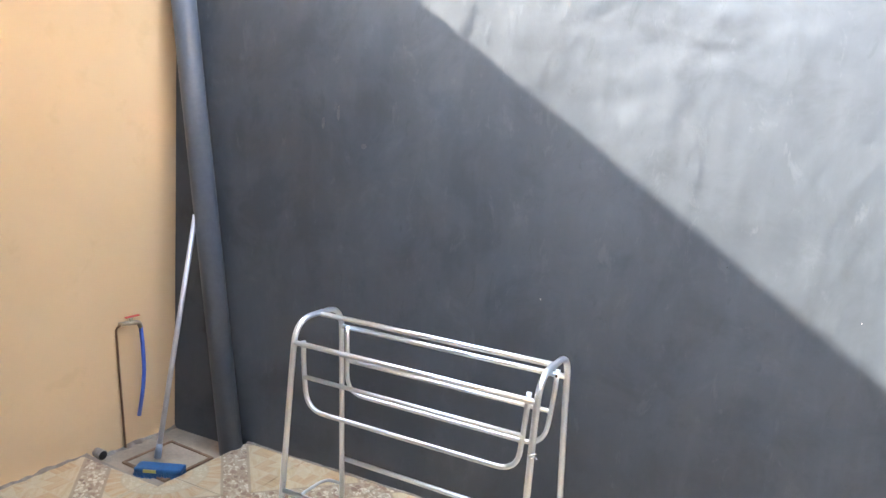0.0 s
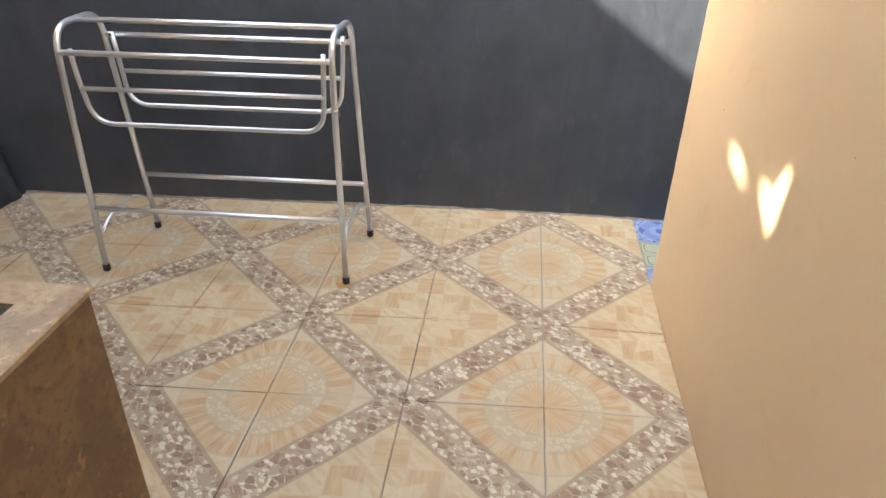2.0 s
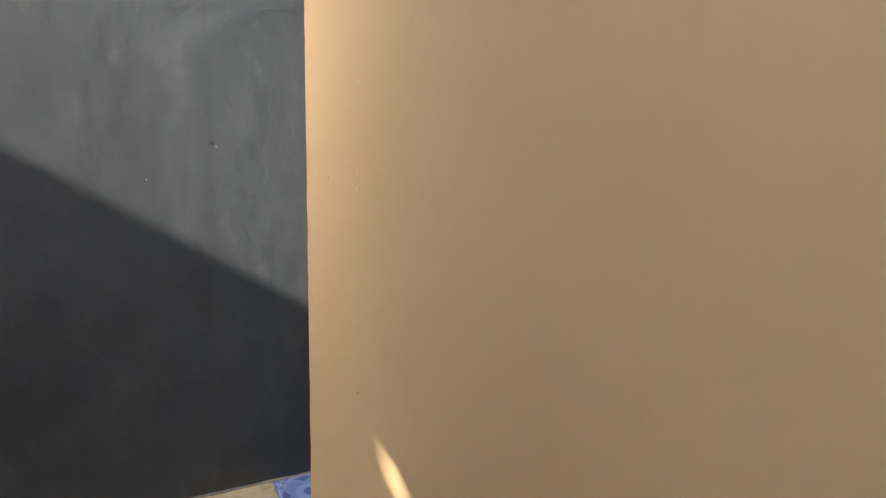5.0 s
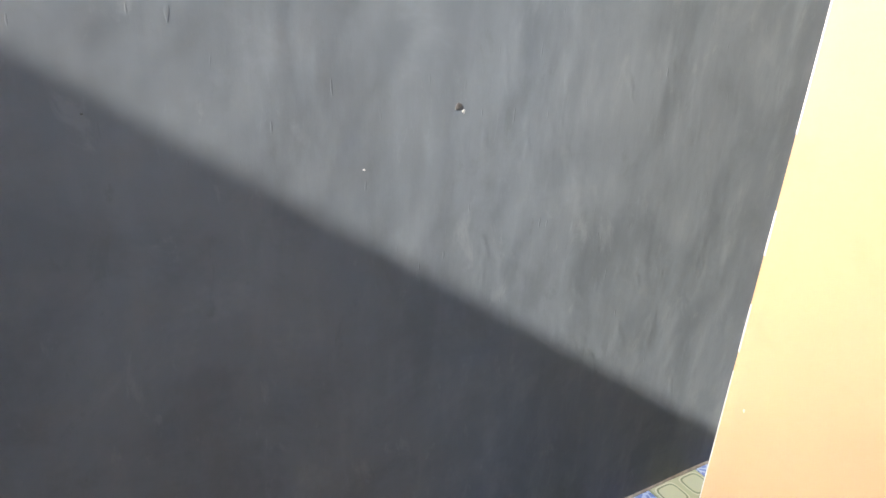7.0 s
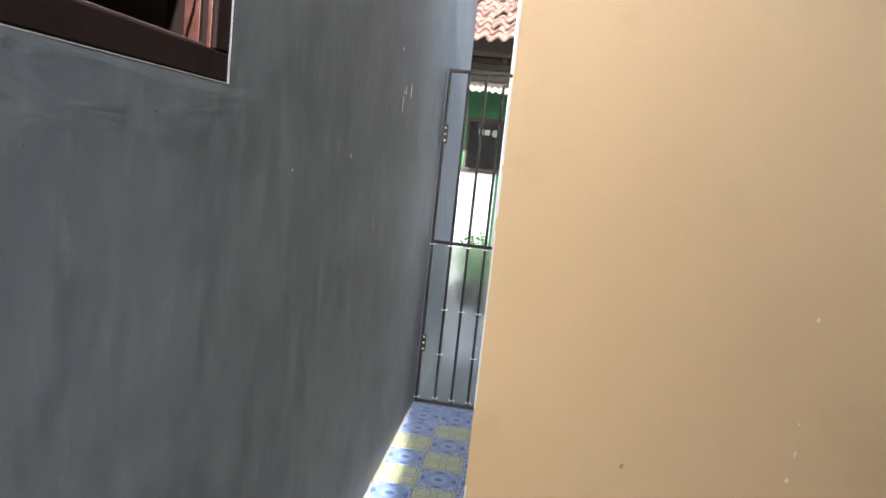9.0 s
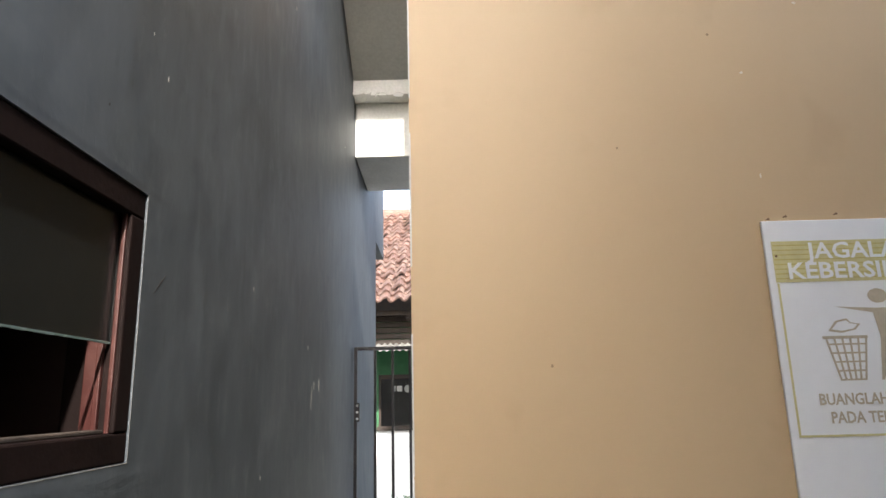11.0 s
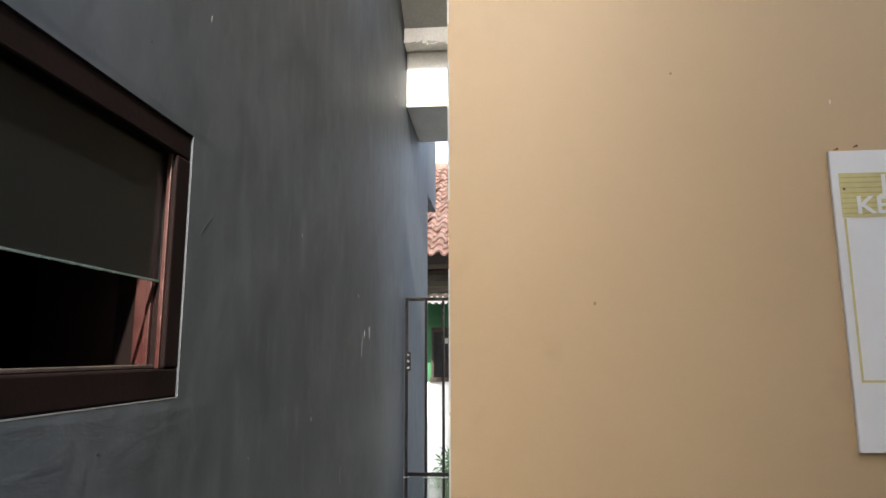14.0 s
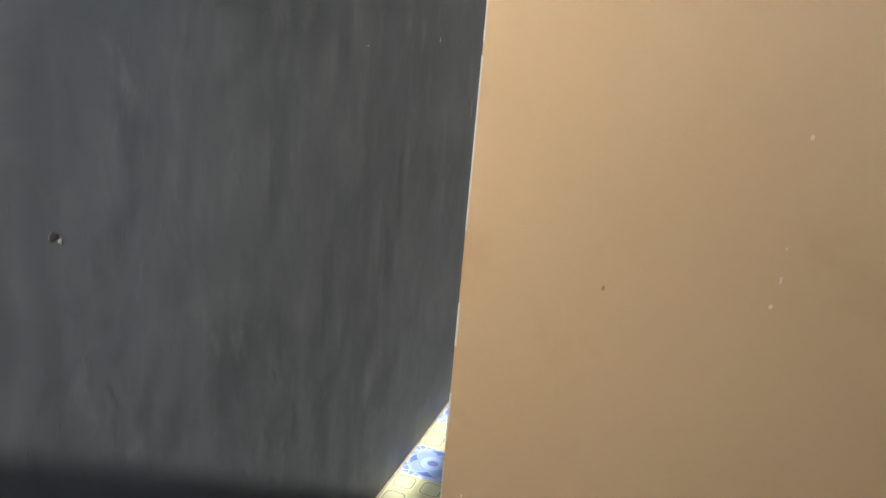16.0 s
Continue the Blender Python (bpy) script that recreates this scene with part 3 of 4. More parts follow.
# ---- marks, nails and flaking paint on the walls ----
def flake(wall, u, z, w, h, material, seed, name="paint_chip", proud=0.0006):
    r = random.Random(seed)
    out = blob(r, w, h)
    if wall is wall_east:
        bm = prism([(u + a * 0.75, z + b * 0.75) for a, b in out], XE - proud, XE + 0.001, 'x')
    else:
        y = wall_y(u)
        bm = prism([(u + a * 0.7, z + b * 0.7) for a, b in out], y - proud, y + 0.006, 'y')
    return part(name, bm, material, wall)


for i, (u, z, w, h) in enumerate(((-0.894, 1.375, 0.0055, 0.010), (-0.894, 1.219, 0.0045, 0.013), (-0.890, 1.188, 0.006, 0.008),
                                  (-0.893, 1.255, 0.003, 0.005), (-0.965, 2.308, 0.004, 0.004), (-1.061, 2.214, 0.007, 0.005), (-0.976, 2.111, 0.007, 0.005),
                                  (-0.982, 1.965, 0.004, 0.010), (-0.856, 2.391, 0.004, 0.014), (-0.560, 0.841, 0.005, 0.009), (-0.645, 0.452, 0.006, 0.010))):
    flake(wall_east, u, z, w, h, CREAM, i)
for i, (u, z, w, h) in enumerate(((-0.708, 1.175, 0.006, 0.010), (-0.937, 2.169, 0.006, 0.005), (-0.801, 2.008, 0.005, 0.005), (-0.699, 1.73, 0.006, 0.006),
                                  (-1.62, 0.95, 0.006, 0.006), (-0.906, 0.793, 0.008, 0.010))):
    flake(wall_east, u, z, w, h, STAIN, 40 + i, "stain")
for i, (u, z, w, h) in enumerate(((0.270, 1.144, 0.009, 0.013), (1.983, 3.279, 0.007, 0.035), (0.866, 2.376, 0.004, 0.020), (0.784, 2.433, 0.005, 0.010),
                                  (2.607, 1.812, 0.018, 0.085), (2.50, 1.80, 0.008, 0.045), (2.36, 1.95, 0.006, 0.03), (1.184, 1.452, 0.005, 0.007), (0.08, 1.056, 0.007, 0.006),
                                  (-0.954, 0.954, 0.010, 0.010), (0.345, 2.128, 0.018, 0.012), (-1.974, 1.557, 0.028, 0.070), (-1.90, 1.60, 0.022, 0.085),
                                  (-1.772, 1.472, 0.045, 0.035), (1.55, 2.05, 0.004, 0.02), (1.7, 1.5, 0.004, 0.02), (3.30, 3.22, 0.02, 0.02))):
    flake(wall_north, u, z, w, h, FADED if u < -1.5 else OLD_PLASTER if i == 0 else CEMENT, 80 + i)
# nail holes as flat black flakes, the shade inside painted on
for i, (u, z, w, h) in enumerate(((0.258, 1.153, 0.022, 0.018), (0.334, 2.145, 0.016, 0.016), (0.643, 2.211, 0.008, 0.007), (-0.324, 1.172, 0.006, 0.006),
                                  (1.105, 2.582, 0.005, 0.006), (0.318, 1.472, 0.006, 0.006), (0.584, 1.534, 0.010, 0.008))):
    flake(wall_north, u, z, w, h, RUBBER, 120 + i, "nail_hole")
def scratch(x0, z0, x1, z1, w, material):
    """A thin scuff along a line on the grey wall."""
    d = Vector((x1 - x0, z1 - z0)).normalized() * w
    bm = prism([(x0, z0), ((x0 + x1) / 2 - d.y, (z0 + z1) / 2 + d.x), (x1, z1), ((x0 + x1) / 2 + d.y, (z0 + z1) / 2 - d.x)], -0.0005, 0.006, 'y')
    return part("scuff", bm, material, wall_north)


scratch(0.872, 1.918, 0.925, 1.965, 0.0022, RUBBER)
scratch(2.44, 1.70, 2.46, 1.80, 0.007, OLD_PLASTER)
scratch(2.10, 1.24, 2.105, 1.30, 0.003, FADED)
rng = random.Random(11)
z = 0.0
while z < 2.6:
    ln = rng.uniform(0.05, 0.30)
    part("worn_edge", block((XE - 0.0004, YE - rng.uniform(0.001, 0.0022), z), (XE + 0.0015, YE + 0.0004, z + ln)), PLASTER, wall_east)
    z += ln + rng.uniform(0.0, 0.10)


# ---- window in the grey wall ----
window = tagged(new("window_1"), "dark brown wooden window with half a smoky pane, lower half open", "window", "", "structure")
F = 0.052
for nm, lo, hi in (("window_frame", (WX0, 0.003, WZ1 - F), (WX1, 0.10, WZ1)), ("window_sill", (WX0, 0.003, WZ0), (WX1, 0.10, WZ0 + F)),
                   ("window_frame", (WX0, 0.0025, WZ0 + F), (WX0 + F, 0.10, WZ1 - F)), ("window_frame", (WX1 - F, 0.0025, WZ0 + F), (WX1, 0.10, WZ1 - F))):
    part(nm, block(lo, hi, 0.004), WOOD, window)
for s, x in ((1, WX0 + F), (-1, WX1 - F)):
    # third strip: a red veneer in place of the lit wedge on the jamb
    for d, y, w in ((0.006, 0.010, 0.008), (0.010, 0.030, 0.010), (0.004, 0.0405, 0.022)):
        part("stop_bead", block((min(x, x + s * d), y, WZ0 + F), (max(x, x + s * d), y + w, WZ1 - F), 0.0015), RED_WOOD, window)
part("stop_bead", block((WX0 + F, 0.02, WZ0 + F), (WX1 - F, 0.05, WZ0 + F + 0.007), 0.002), OLD_WOOD, window)
pane = part("pane", block((WX0 + F + 0.0005, 0.022, 1.815), (WX1 - F - 0.0005, 0.027, WZ1 - F)), FROST, window, "smoky frosted glass pane")
pane.visible_shadow = False
part("pane_edge", block((WX0 + F + 0.0005, 0.0215, 1.811), (WX1 - F - 0.0005, 0.0275, 1.8145)), mottled("ground_glass_edge", (0.10, 0.14, 0.13), (0.13, 0.17, 0.155), 9, 80, 0.3), window)
part("plaster_line", prism([(WX0 - 0.002, WZ0 - 0.002), (WX1 + 0.0010, WZ0 - 0.002), (WX1 + 0.0010, WZ1), (WX1 + 0.0003, WZ1), (WX1 + 0.0003, WZ0 - 0.0003), (WX0 - 0.002, WZ0 - 0.0003)],
                           -0.0004, 0.002, 'y'), OLD_PLASTER, window, "thin pale plaster line round the frame")
for piece in window.children:
    piece.data.transform(Matrix(((1, 0, 0, 0), (0, 1, 0, 0), (LEAN, 0, 1, -LEAN * WX1), (0, 0, 0, 1))))
# room behind the window, its dimness put into the dark plaster
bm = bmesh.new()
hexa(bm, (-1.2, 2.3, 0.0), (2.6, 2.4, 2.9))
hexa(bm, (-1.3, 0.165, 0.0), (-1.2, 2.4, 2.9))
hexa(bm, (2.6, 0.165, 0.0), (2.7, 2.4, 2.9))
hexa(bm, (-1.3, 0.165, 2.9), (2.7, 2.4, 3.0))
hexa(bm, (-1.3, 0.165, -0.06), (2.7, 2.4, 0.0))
setting("wall_inner", bm, DARK_ROOM, "plain room behind the window, dimness put into its plaster", "room")
# lining coloured darker than the beads, as if in shadow
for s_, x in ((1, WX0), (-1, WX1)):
    part("jamb_lining", block((min(x, x + s_ * 0.040), 0.1005, WZ0 + 0.02), (max(x, x + s_ * 0.040), 0.265, WZ1 - 0.02), 0.003), DARK_RED, window, "red-brown inner lining, shadow put into its darker red")
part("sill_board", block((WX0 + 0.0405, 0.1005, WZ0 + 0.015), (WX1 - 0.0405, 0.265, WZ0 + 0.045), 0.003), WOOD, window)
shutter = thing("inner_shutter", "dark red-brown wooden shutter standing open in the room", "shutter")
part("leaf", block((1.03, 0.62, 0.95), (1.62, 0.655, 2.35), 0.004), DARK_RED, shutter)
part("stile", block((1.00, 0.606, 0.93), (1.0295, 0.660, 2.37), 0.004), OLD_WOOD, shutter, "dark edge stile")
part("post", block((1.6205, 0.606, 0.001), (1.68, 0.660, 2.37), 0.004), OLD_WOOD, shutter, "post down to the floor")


# ---- drying rack ----
def build_rack():
    rack = thing("drying_rack", "silver tubular clothes drying rack standing on the tiles", "drying rack")
    foot = {'fl': (-1.616, -0.713), 'fr': (-0.713, -0.676), 'bl': (-1.591, -0.367), 'br': (-0.701, -0.314)}
    R = 0.0105
    mid = {'l': (-1.61, -0.535), 'r': (-0.722, -0.500)}
    for s in 'lr':
        mx, my = mid[s]
        f, b = foot['f' + s], foot['b' + s]
        arch = rounded([(f[0], f[1], 0.02), (mx, my - 0.142, 0.70), (mx, my - 0.128, 0.875), (mx, my + 0.128, 0.875), (mx, my + 0.142, 0.70), (b[0], b[1], 0.02)], 0.115, 9)
        part("end_frame", tube(bmesh.new(), arch, R, 12), CHROME, rack, "", True)
        for p in (f, b):
            part("rubber_foot", tube(bmesh.new(), [(p[0], p[1], 0.0), (p[0], p[1], 0.005), (p[0], p[1], 0.028)], [0.011, 0.0135, 0.0125], 12), RUBBER, rack, "black rubber foot", True)
        q = lambda a, t, z: (a[0] + (mx - a[0]) * t, a[1] + (my - math.copysign(0.142, my - a[1]) - a[1]) * t, z)
        brace = rounded([q(f, 0.2, 0.135), (mx, f[1] + 0.09, 0.190), (mx, b[1] - 0.09, 0.190), q(b, 0.2, 0.135)], 0.08, 6)
        part("brace", tube(bmesh.new(), brace, 0.006, 8), CHROME, rack, "", True)
    L, Rr = mid['l'], mid['r']

    def bar(name, dy, z, x0=0.0, x1=0.0, r=0.0095):
        part(name, tube(bmesh.new(), [(L[0] + x0, L[1] + dy, z), (Rr[0] - x1, Rr[1] + dy, z)], r, 10), CHROME, rack, "", True)
    bar("top_bar", 0.0, 0.872)
    bar("shoulder_bar", -0.134, 0.795)
    bar("shoulder_bar", 0.134, 0.795)
    bar("stretcher", -0.165, 0.252, -0.004, -0.006)
    bar("stretcher", 0.165, 0.243, 0.010, -0.012)
    for s in (-1, 1):
        y0, y1 = L[1] + s * 0.125, Rr[1] + s * 0.125
        a, b, k = L[0] + 0.034, Rr[0] - 0.030, 0.008 if s < 0 else 0.016
        wing = rounded([(a, y0, 0.805), (a + 0.006, y0, 0.70), (a + 0.02, y0 - s * 0.01, 0.562 - k), (b - 0.02, y1 - s * 0.01, 0.562 - k), (b - 0.006, y1, 0.70), (b, y1, 0.815)], 0.085, 8)
        w = part("wing_frame", tube(bmesh.new(), wing, 0.0085, 10), CHROME, rack, "", True)
        part("wing_bar", tube(bmesh.new(), [(a + 0.006, y0, 0.685 - k), (b - 0.006, y1, 0.685 - k)], 0.008, 10), CHROME, w, "", True)
        for x, y in ((a, y0), (b, y1)):
            part("rivet", tube(bmesh.new(), [(x, y - 0.013, 0.797), (x, y + 0.013, 0.797)], 0.005, 8), STEEL, w)
    # the wire that holds one leg
    loop = [(-0.7155 + 0.013 * math.cos(t), -0.648 + 0.013 * math.sin(t), 0.45 + 0.0016 * t) for t in (0.5 * i for i in range(26))]
    part("wire_tie", tube(bmesh.new(), loop, 0.0018, 6), STEEL, rack, "", True)
    part("wire_tie", tube(bmesh.new(), [(p[0] - 0.003, p[1] + 0.006, p[2] + 0.175) for p in loop], 0.0018, 6), STEEL, rack, "", True)
    part("wire_tie", tube(bmesh.new(), [(-0.727, -0.651, 0.458), (-0.732, -0.648, 0.54), (-0.729, -0.645, 0.635)], 0.002, 6), STEEL, rack, "", True)
    return rack


build_rack()
r = random.Random(77)
part("rust_stain", prism([(-0.722 + u, -0.692 + v) for u, v in blob(r, 0.065, 0.040, 11)], 0.0004, 0.0016, 'z'), RUST_STAIN, floor, "yellow-brown rust stain under a rack leg")


# ---- sink counter ----
def build_counter():
    top = 0.75
    counter = thing("sink_counter", "tiled kitchen counter with beige stone top and brown side", "counter")
    x0, x1, y0, y1 = XW + 0.002, -0.795, -2.45, -1.855
    sx0, sx1, sy0, sy1 = -1.66, -0.882, -2.36, -1.918
    bm = bmesh.new()
    rim = lambda x0, x1, y0, y1, z: [bm.verts.new(p) for p in ((x0, y0, z), (x1, y0, z), (x1, y1, z), (x0, y1, z))]
    e = 0.003
    rings = [rim(sx0, sx1, sy0, sy1, top - 0.012), rim(sx0, sx1, sy0, sy1, top), rim(x0 + e, x1 - e, y0 + e, y1 - e, top),
             rim(x0, x1, y0, y1, top - e), rim(x0, x1, y0, y1, top - 0.012)]
    for a, b in zip(rings, rings[1:] + rings[:1]):
        for k in range(4):
            bm.faces.new((a[k], a[(k + 1) % 4], b[(k + 1) % 4], b[k]))
    part("worktop", bm, STONE_TOP, counter)
    part("side_panel", block((x1 - 0.080, y0 + 0.005, 0.0), (x1 - 0.004, y1 - 0.004, top - 0.0125), 0.003), STONE_SIDE, counter, "brown tiled side of the counter")
    part("back_panel", block((x0, y1 - 0.058, 0.0), (x1 - 0.0805, y1 - 0.005, top - 0.0125)), STONE_SIDE, counter)
    sink = thing("sink", "stainless steel sink set into the counter", "sink")
    z = top - 0.010

    def ring(x0, x1, y0, y1, r, z, n=6):
        pts = []
        for cx, cy, s in ((x1 - r, y1 - r, 0), (x0 + r, y1 - r, 1), (x0 + r, y0 + r, 2), (x1 - r, y0 + r, 3)):
            pts += [(cx + r * math.cos(math.pi / 2 * (s + k / n)), cy + r * math.sin(math.pi / 2 * (s + k / n)), z) for k in range(n + 1)]
        return pts
    def walls(loops, close=False):
        bm = bmesh.new()
        rows = [[bm.verts.new(p) for p in lp] for lp in loops]
        for a, b in zip(rows, rows[1:]):
            for k in range(len(a)):
                bm.faces.new((a[k], a[(k + 1) % len(a)], b[(k + 1) % len(a)], b[k]))
        if close:
            bm.faces.new(rows[-1])
        return bm
    outer = (sx0 + 0.002, sx1 - 0.001, sy0 + 0.002, sy1 - 0.002)
    chan = (sx0 + 0.12, sx1 - 0.026, sy1 - 0.054, sy1 - 0.018)
    bowl = (sx0 + 0.16, sx1 - 0.017, sy0 + 0.03, sy1 - 0.072)
    bm = bmesh.new()
    es = []
    for lp in (ring(*outer, 0.012, z), ring(*chan, 0.016, z), ring(*bowl, 0.045, z)):
        vs = [bm.verts.new(p) for p in lp]
        es += [bm.edges.new((vs[k], vs[(k + 1) % len(vs)])) for k in range(len(vs))]
    bmesh.ops.triangle_fill(bm, edges=es, use_beauty=True)
    part("flange", bm, STEEL, sink)
    part("rim", walls([ring(*outer, 0.012, z), ring(*outer, 0.012, z - 0.012)]), STEEL, sink)
    shrink = lambda r, d: (r[0] + d, r[1] - d, r[2] + d, r[3] - d)
    part("channel", walls([ring(*shrink(chan, d), 0.0145 - d, z + h) for d, h in ((-0.0005, 0.0008), (0.002, -0.003), (0.004, -0.012), (0.008, -0.014))], True), STEEL, sink, "", True)
    # darker steel than the flange, in place of a dark reflection
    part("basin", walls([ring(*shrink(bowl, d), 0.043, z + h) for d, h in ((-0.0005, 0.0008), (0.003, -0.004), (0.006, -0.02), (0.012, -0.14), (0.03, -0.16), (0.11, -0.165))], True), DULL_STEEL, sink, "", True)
    cx, cy = (bowl[0] + bowl[1]) / 2, (bowl[2] + bowl[3]) / 2
    part("drain", tube(bmesh.new(), [(cx, cy, z - 0.1645), (cx, cy, z - 0.162)], [0.04, 0.036], 20), CHROME, sink)


build_counter()


# ---- drain corner: pipe, tap, hose, broom, cover ----
pipe = thing("drain_pipe", "thick grey PVC rain pipe leaning beside the wall", "pipe")
foot_p, top_p = Vector((-2.375, -0.205, -0.045)), Vector((-3.005, -0.235, 3.9))
part("tube", tube(bmesh.new(), [foot_p, foot_p.lerp(top_p, 0.5), top_p], 0.055, 24), GREY_PVC, pipe, "", True)
part("socket", tube(bmesh.new(), [foot_p.lerp(top_p, 0.62), foot_p.lerp(top_p, 0.66)], 0.061, 24), GREY_PVC, pipe, "", True)

TY = -0.505
tap = thing("water_tap", "small metal garden tap on a rusty standpipe", "tap")
part("standpipe", tube(bmesh.new(), rounded([(XW + 0.010, TY + 0.045, -0.04), (XW + 0.010, TY, 0.56), (XW + 0.045, TY, 0.585)], 0.02), 0.005, 10), RUST, tap, "", True)
part("spout", tube(bmesh.new(), rounded([(XW + 0.03, TY, 0.585), (XW + 0.06, TY + 0.03, 0.592), (XW + 0.07, TY + 0.075, 0.590), (XW + 0.07, TY + 0.085, 0.562)], 0.02),
                   0.0105, 10), BRASS, tap, "", True)
part("valve", tube(bmesh.new(), [(XW + 0.06, TY + 0.04, 0.59), (XW + 0.06, TY + 0.04, 0.617)], 0.008, 10), BRASS, tap, "", True)
part("handle", block((XW + 0.052, TY + 0.012, 0.617), (XW + 0.068, TY + 0.085, 0.624), 0.003), RED, tap, "red lever")
hose = thing("hose", "short blue plastic hose hanging from the tap", "hose")
part("tube", tube(bmesh.new(), rounded([(XW + 0.07, TY + 0.085, 0.570), (XW + 0.075, TY + 0.095, 0.45), (XW + 0.075, TY + 0.100, 0.30), (XW + 0.07, TY + 0.075, 0.13)], 0.1), 0.0090, 12), BLUE_PVC, hose, "", True)
elbow = thing("pipe_stub", "dirty grey pipe stub at the foot of the wall", "pipe")
part("tube", tube(bmesh.new(), [(XW + 0.001, TY - 0.10, -0.005), (XW + 0.05, TY - 0.10, -0.008)], [0.020, 0.024], 16), MORTAR, elbow, "", True)
# the tube is closed; a black disc paints the shade inside it
part("mouth", tube(bmesh.new(), [(XW + 0.049, TY - 0.10, -0.008), (XW + 0.0515, TY - 0.10, -0.008)], 0.020, 16), RUBBER, elbow, "black disc for the shade in the open end")

broom = thing("floor_brush", "blue floor brush with a grey pole leaning in the corner", "brush")
h0, h1 = Vector((-2.540, -0.490, 0.025)), Vector((-2.590, -0.240, 1.150))
hx = (h1 - h0).normalized()
part("pole", tube(bmesh.new(), [h0, h0.lerp(h1, 0.5), h0.lerp(h1, 0.955)], 0.0115, 12), ALU, broom, "", True)
part("grip", tube(bmesh.new(), [h0.lerp(h1, 0.955), h0.lerp(h1, 0.99), h1], [0.0125, 0.0125, 0.007], 12), RUBBER, broom, "black end cap", True)
part("socket", tube(bmesh.new(), [h0 + hx * -0.02, h0 + hx * 0.045], [0.016, 0.0135], 12), PALE_PLASTIC, broom, "", True)
bm = hexa(bmesh.new(), (-0.105, -0.034, 0.0), (0.105, 0.034, 0.022), 0.006)
bmesh.ops.transform(bm, matrix=pose(-2.478, -0.528, -0.022, 0, 0, 28), verts=bm.verts[:])
part("head", bm, BLUE_PLASTIC, broom)
bm = hexa(bmesh.new(), (-0.062, -0.0362, 0.003), (-0.005, -0.0343, 0.019))
bmesh.ops.transform(bm, matrix=pose(-2.478, -0.528, -0.022, 0, 0, 28), verts=bm.verts[:])
part("sticker", bm, YELLOW, broom, "yellow sticker")
bm = bmesh.new()
r = random.Random(3)
for i in range(30):
    for j in range(9):
        a, b = -0.101 + i * 0.00695, -0.029 + j * 0.0072
        tube(bm, [(a, b, 0.004), (a * 1.06 + r.uniform(-.004, .004), b * 1.15 + r.uniform(-.004, .004), -0.0225)], 0.0028, 4)
bmesh.ops.transform(bm, matrix=pose(-2.478, -0.528, -0.022, 0, 0, 28), verts=bm.verts[:])
part("bristles", bm, BLUE_PLASTIC, broom)

cover = thing("drain_cover", "square cement drain cover with dark rim", "drain cover")
part("plate", block((-2.685, -0.545, -0.0448), (-2.425, -0.30, -0.038), 0.002), OLD_FLOOR, cover)
for lo, hi in (((-2.70, -0.56, -0.0448), (-2.41, -0.546, -0.036)), ((-2.70, -0.299, -0.0448), (-2.41, -0.285, -0.036)),
               ((-2.70, -0.5455, -0.0448), (-2.686, -0.2995, -0.036)), ((-2.424, -0.5455, -0.0448), (-2.41, -0.2995, -0.036))):
    part("rim", block(lo, hi), RUST, cover)


# ---- sign on the ochre wall ----
def letters(text, y, z, size, material, parent, squeeze=1.0):
    """Words of the built-in font, flat on the east wall, read from the yard; y is where the first letter begins."""
    cu = bpy.data.curves.new("lettering", 'FONT')
    cu.body, cu.size, cu.extrude, cu.resolution_u = text, size, 0.0002, 2
    cu.offset = size * 0.018
    tmp = new("lettering", cu)
    bpy.context.view_layer.update()
    me = bpy.data.meshes.new_from_object(tmp.evaluated_get(bpy.context.evaluated_depsgraph_get()))
    bpy.data.objects.remove(tmp)
    bpy.data.curves.remove(cu)
    # x of the text runs along -y, y of the text along z
    me.transform(Matrix(((0, 0, -1, XE - 0.0059), (-squeeze, 0, 0, y), (0, 1, 0, z), (0, 0, 0, 1))))
    me.materials.clear()
    me.materials.append(material)
    ob = new("lettering", me)
    ob.parent = parent
    return ob


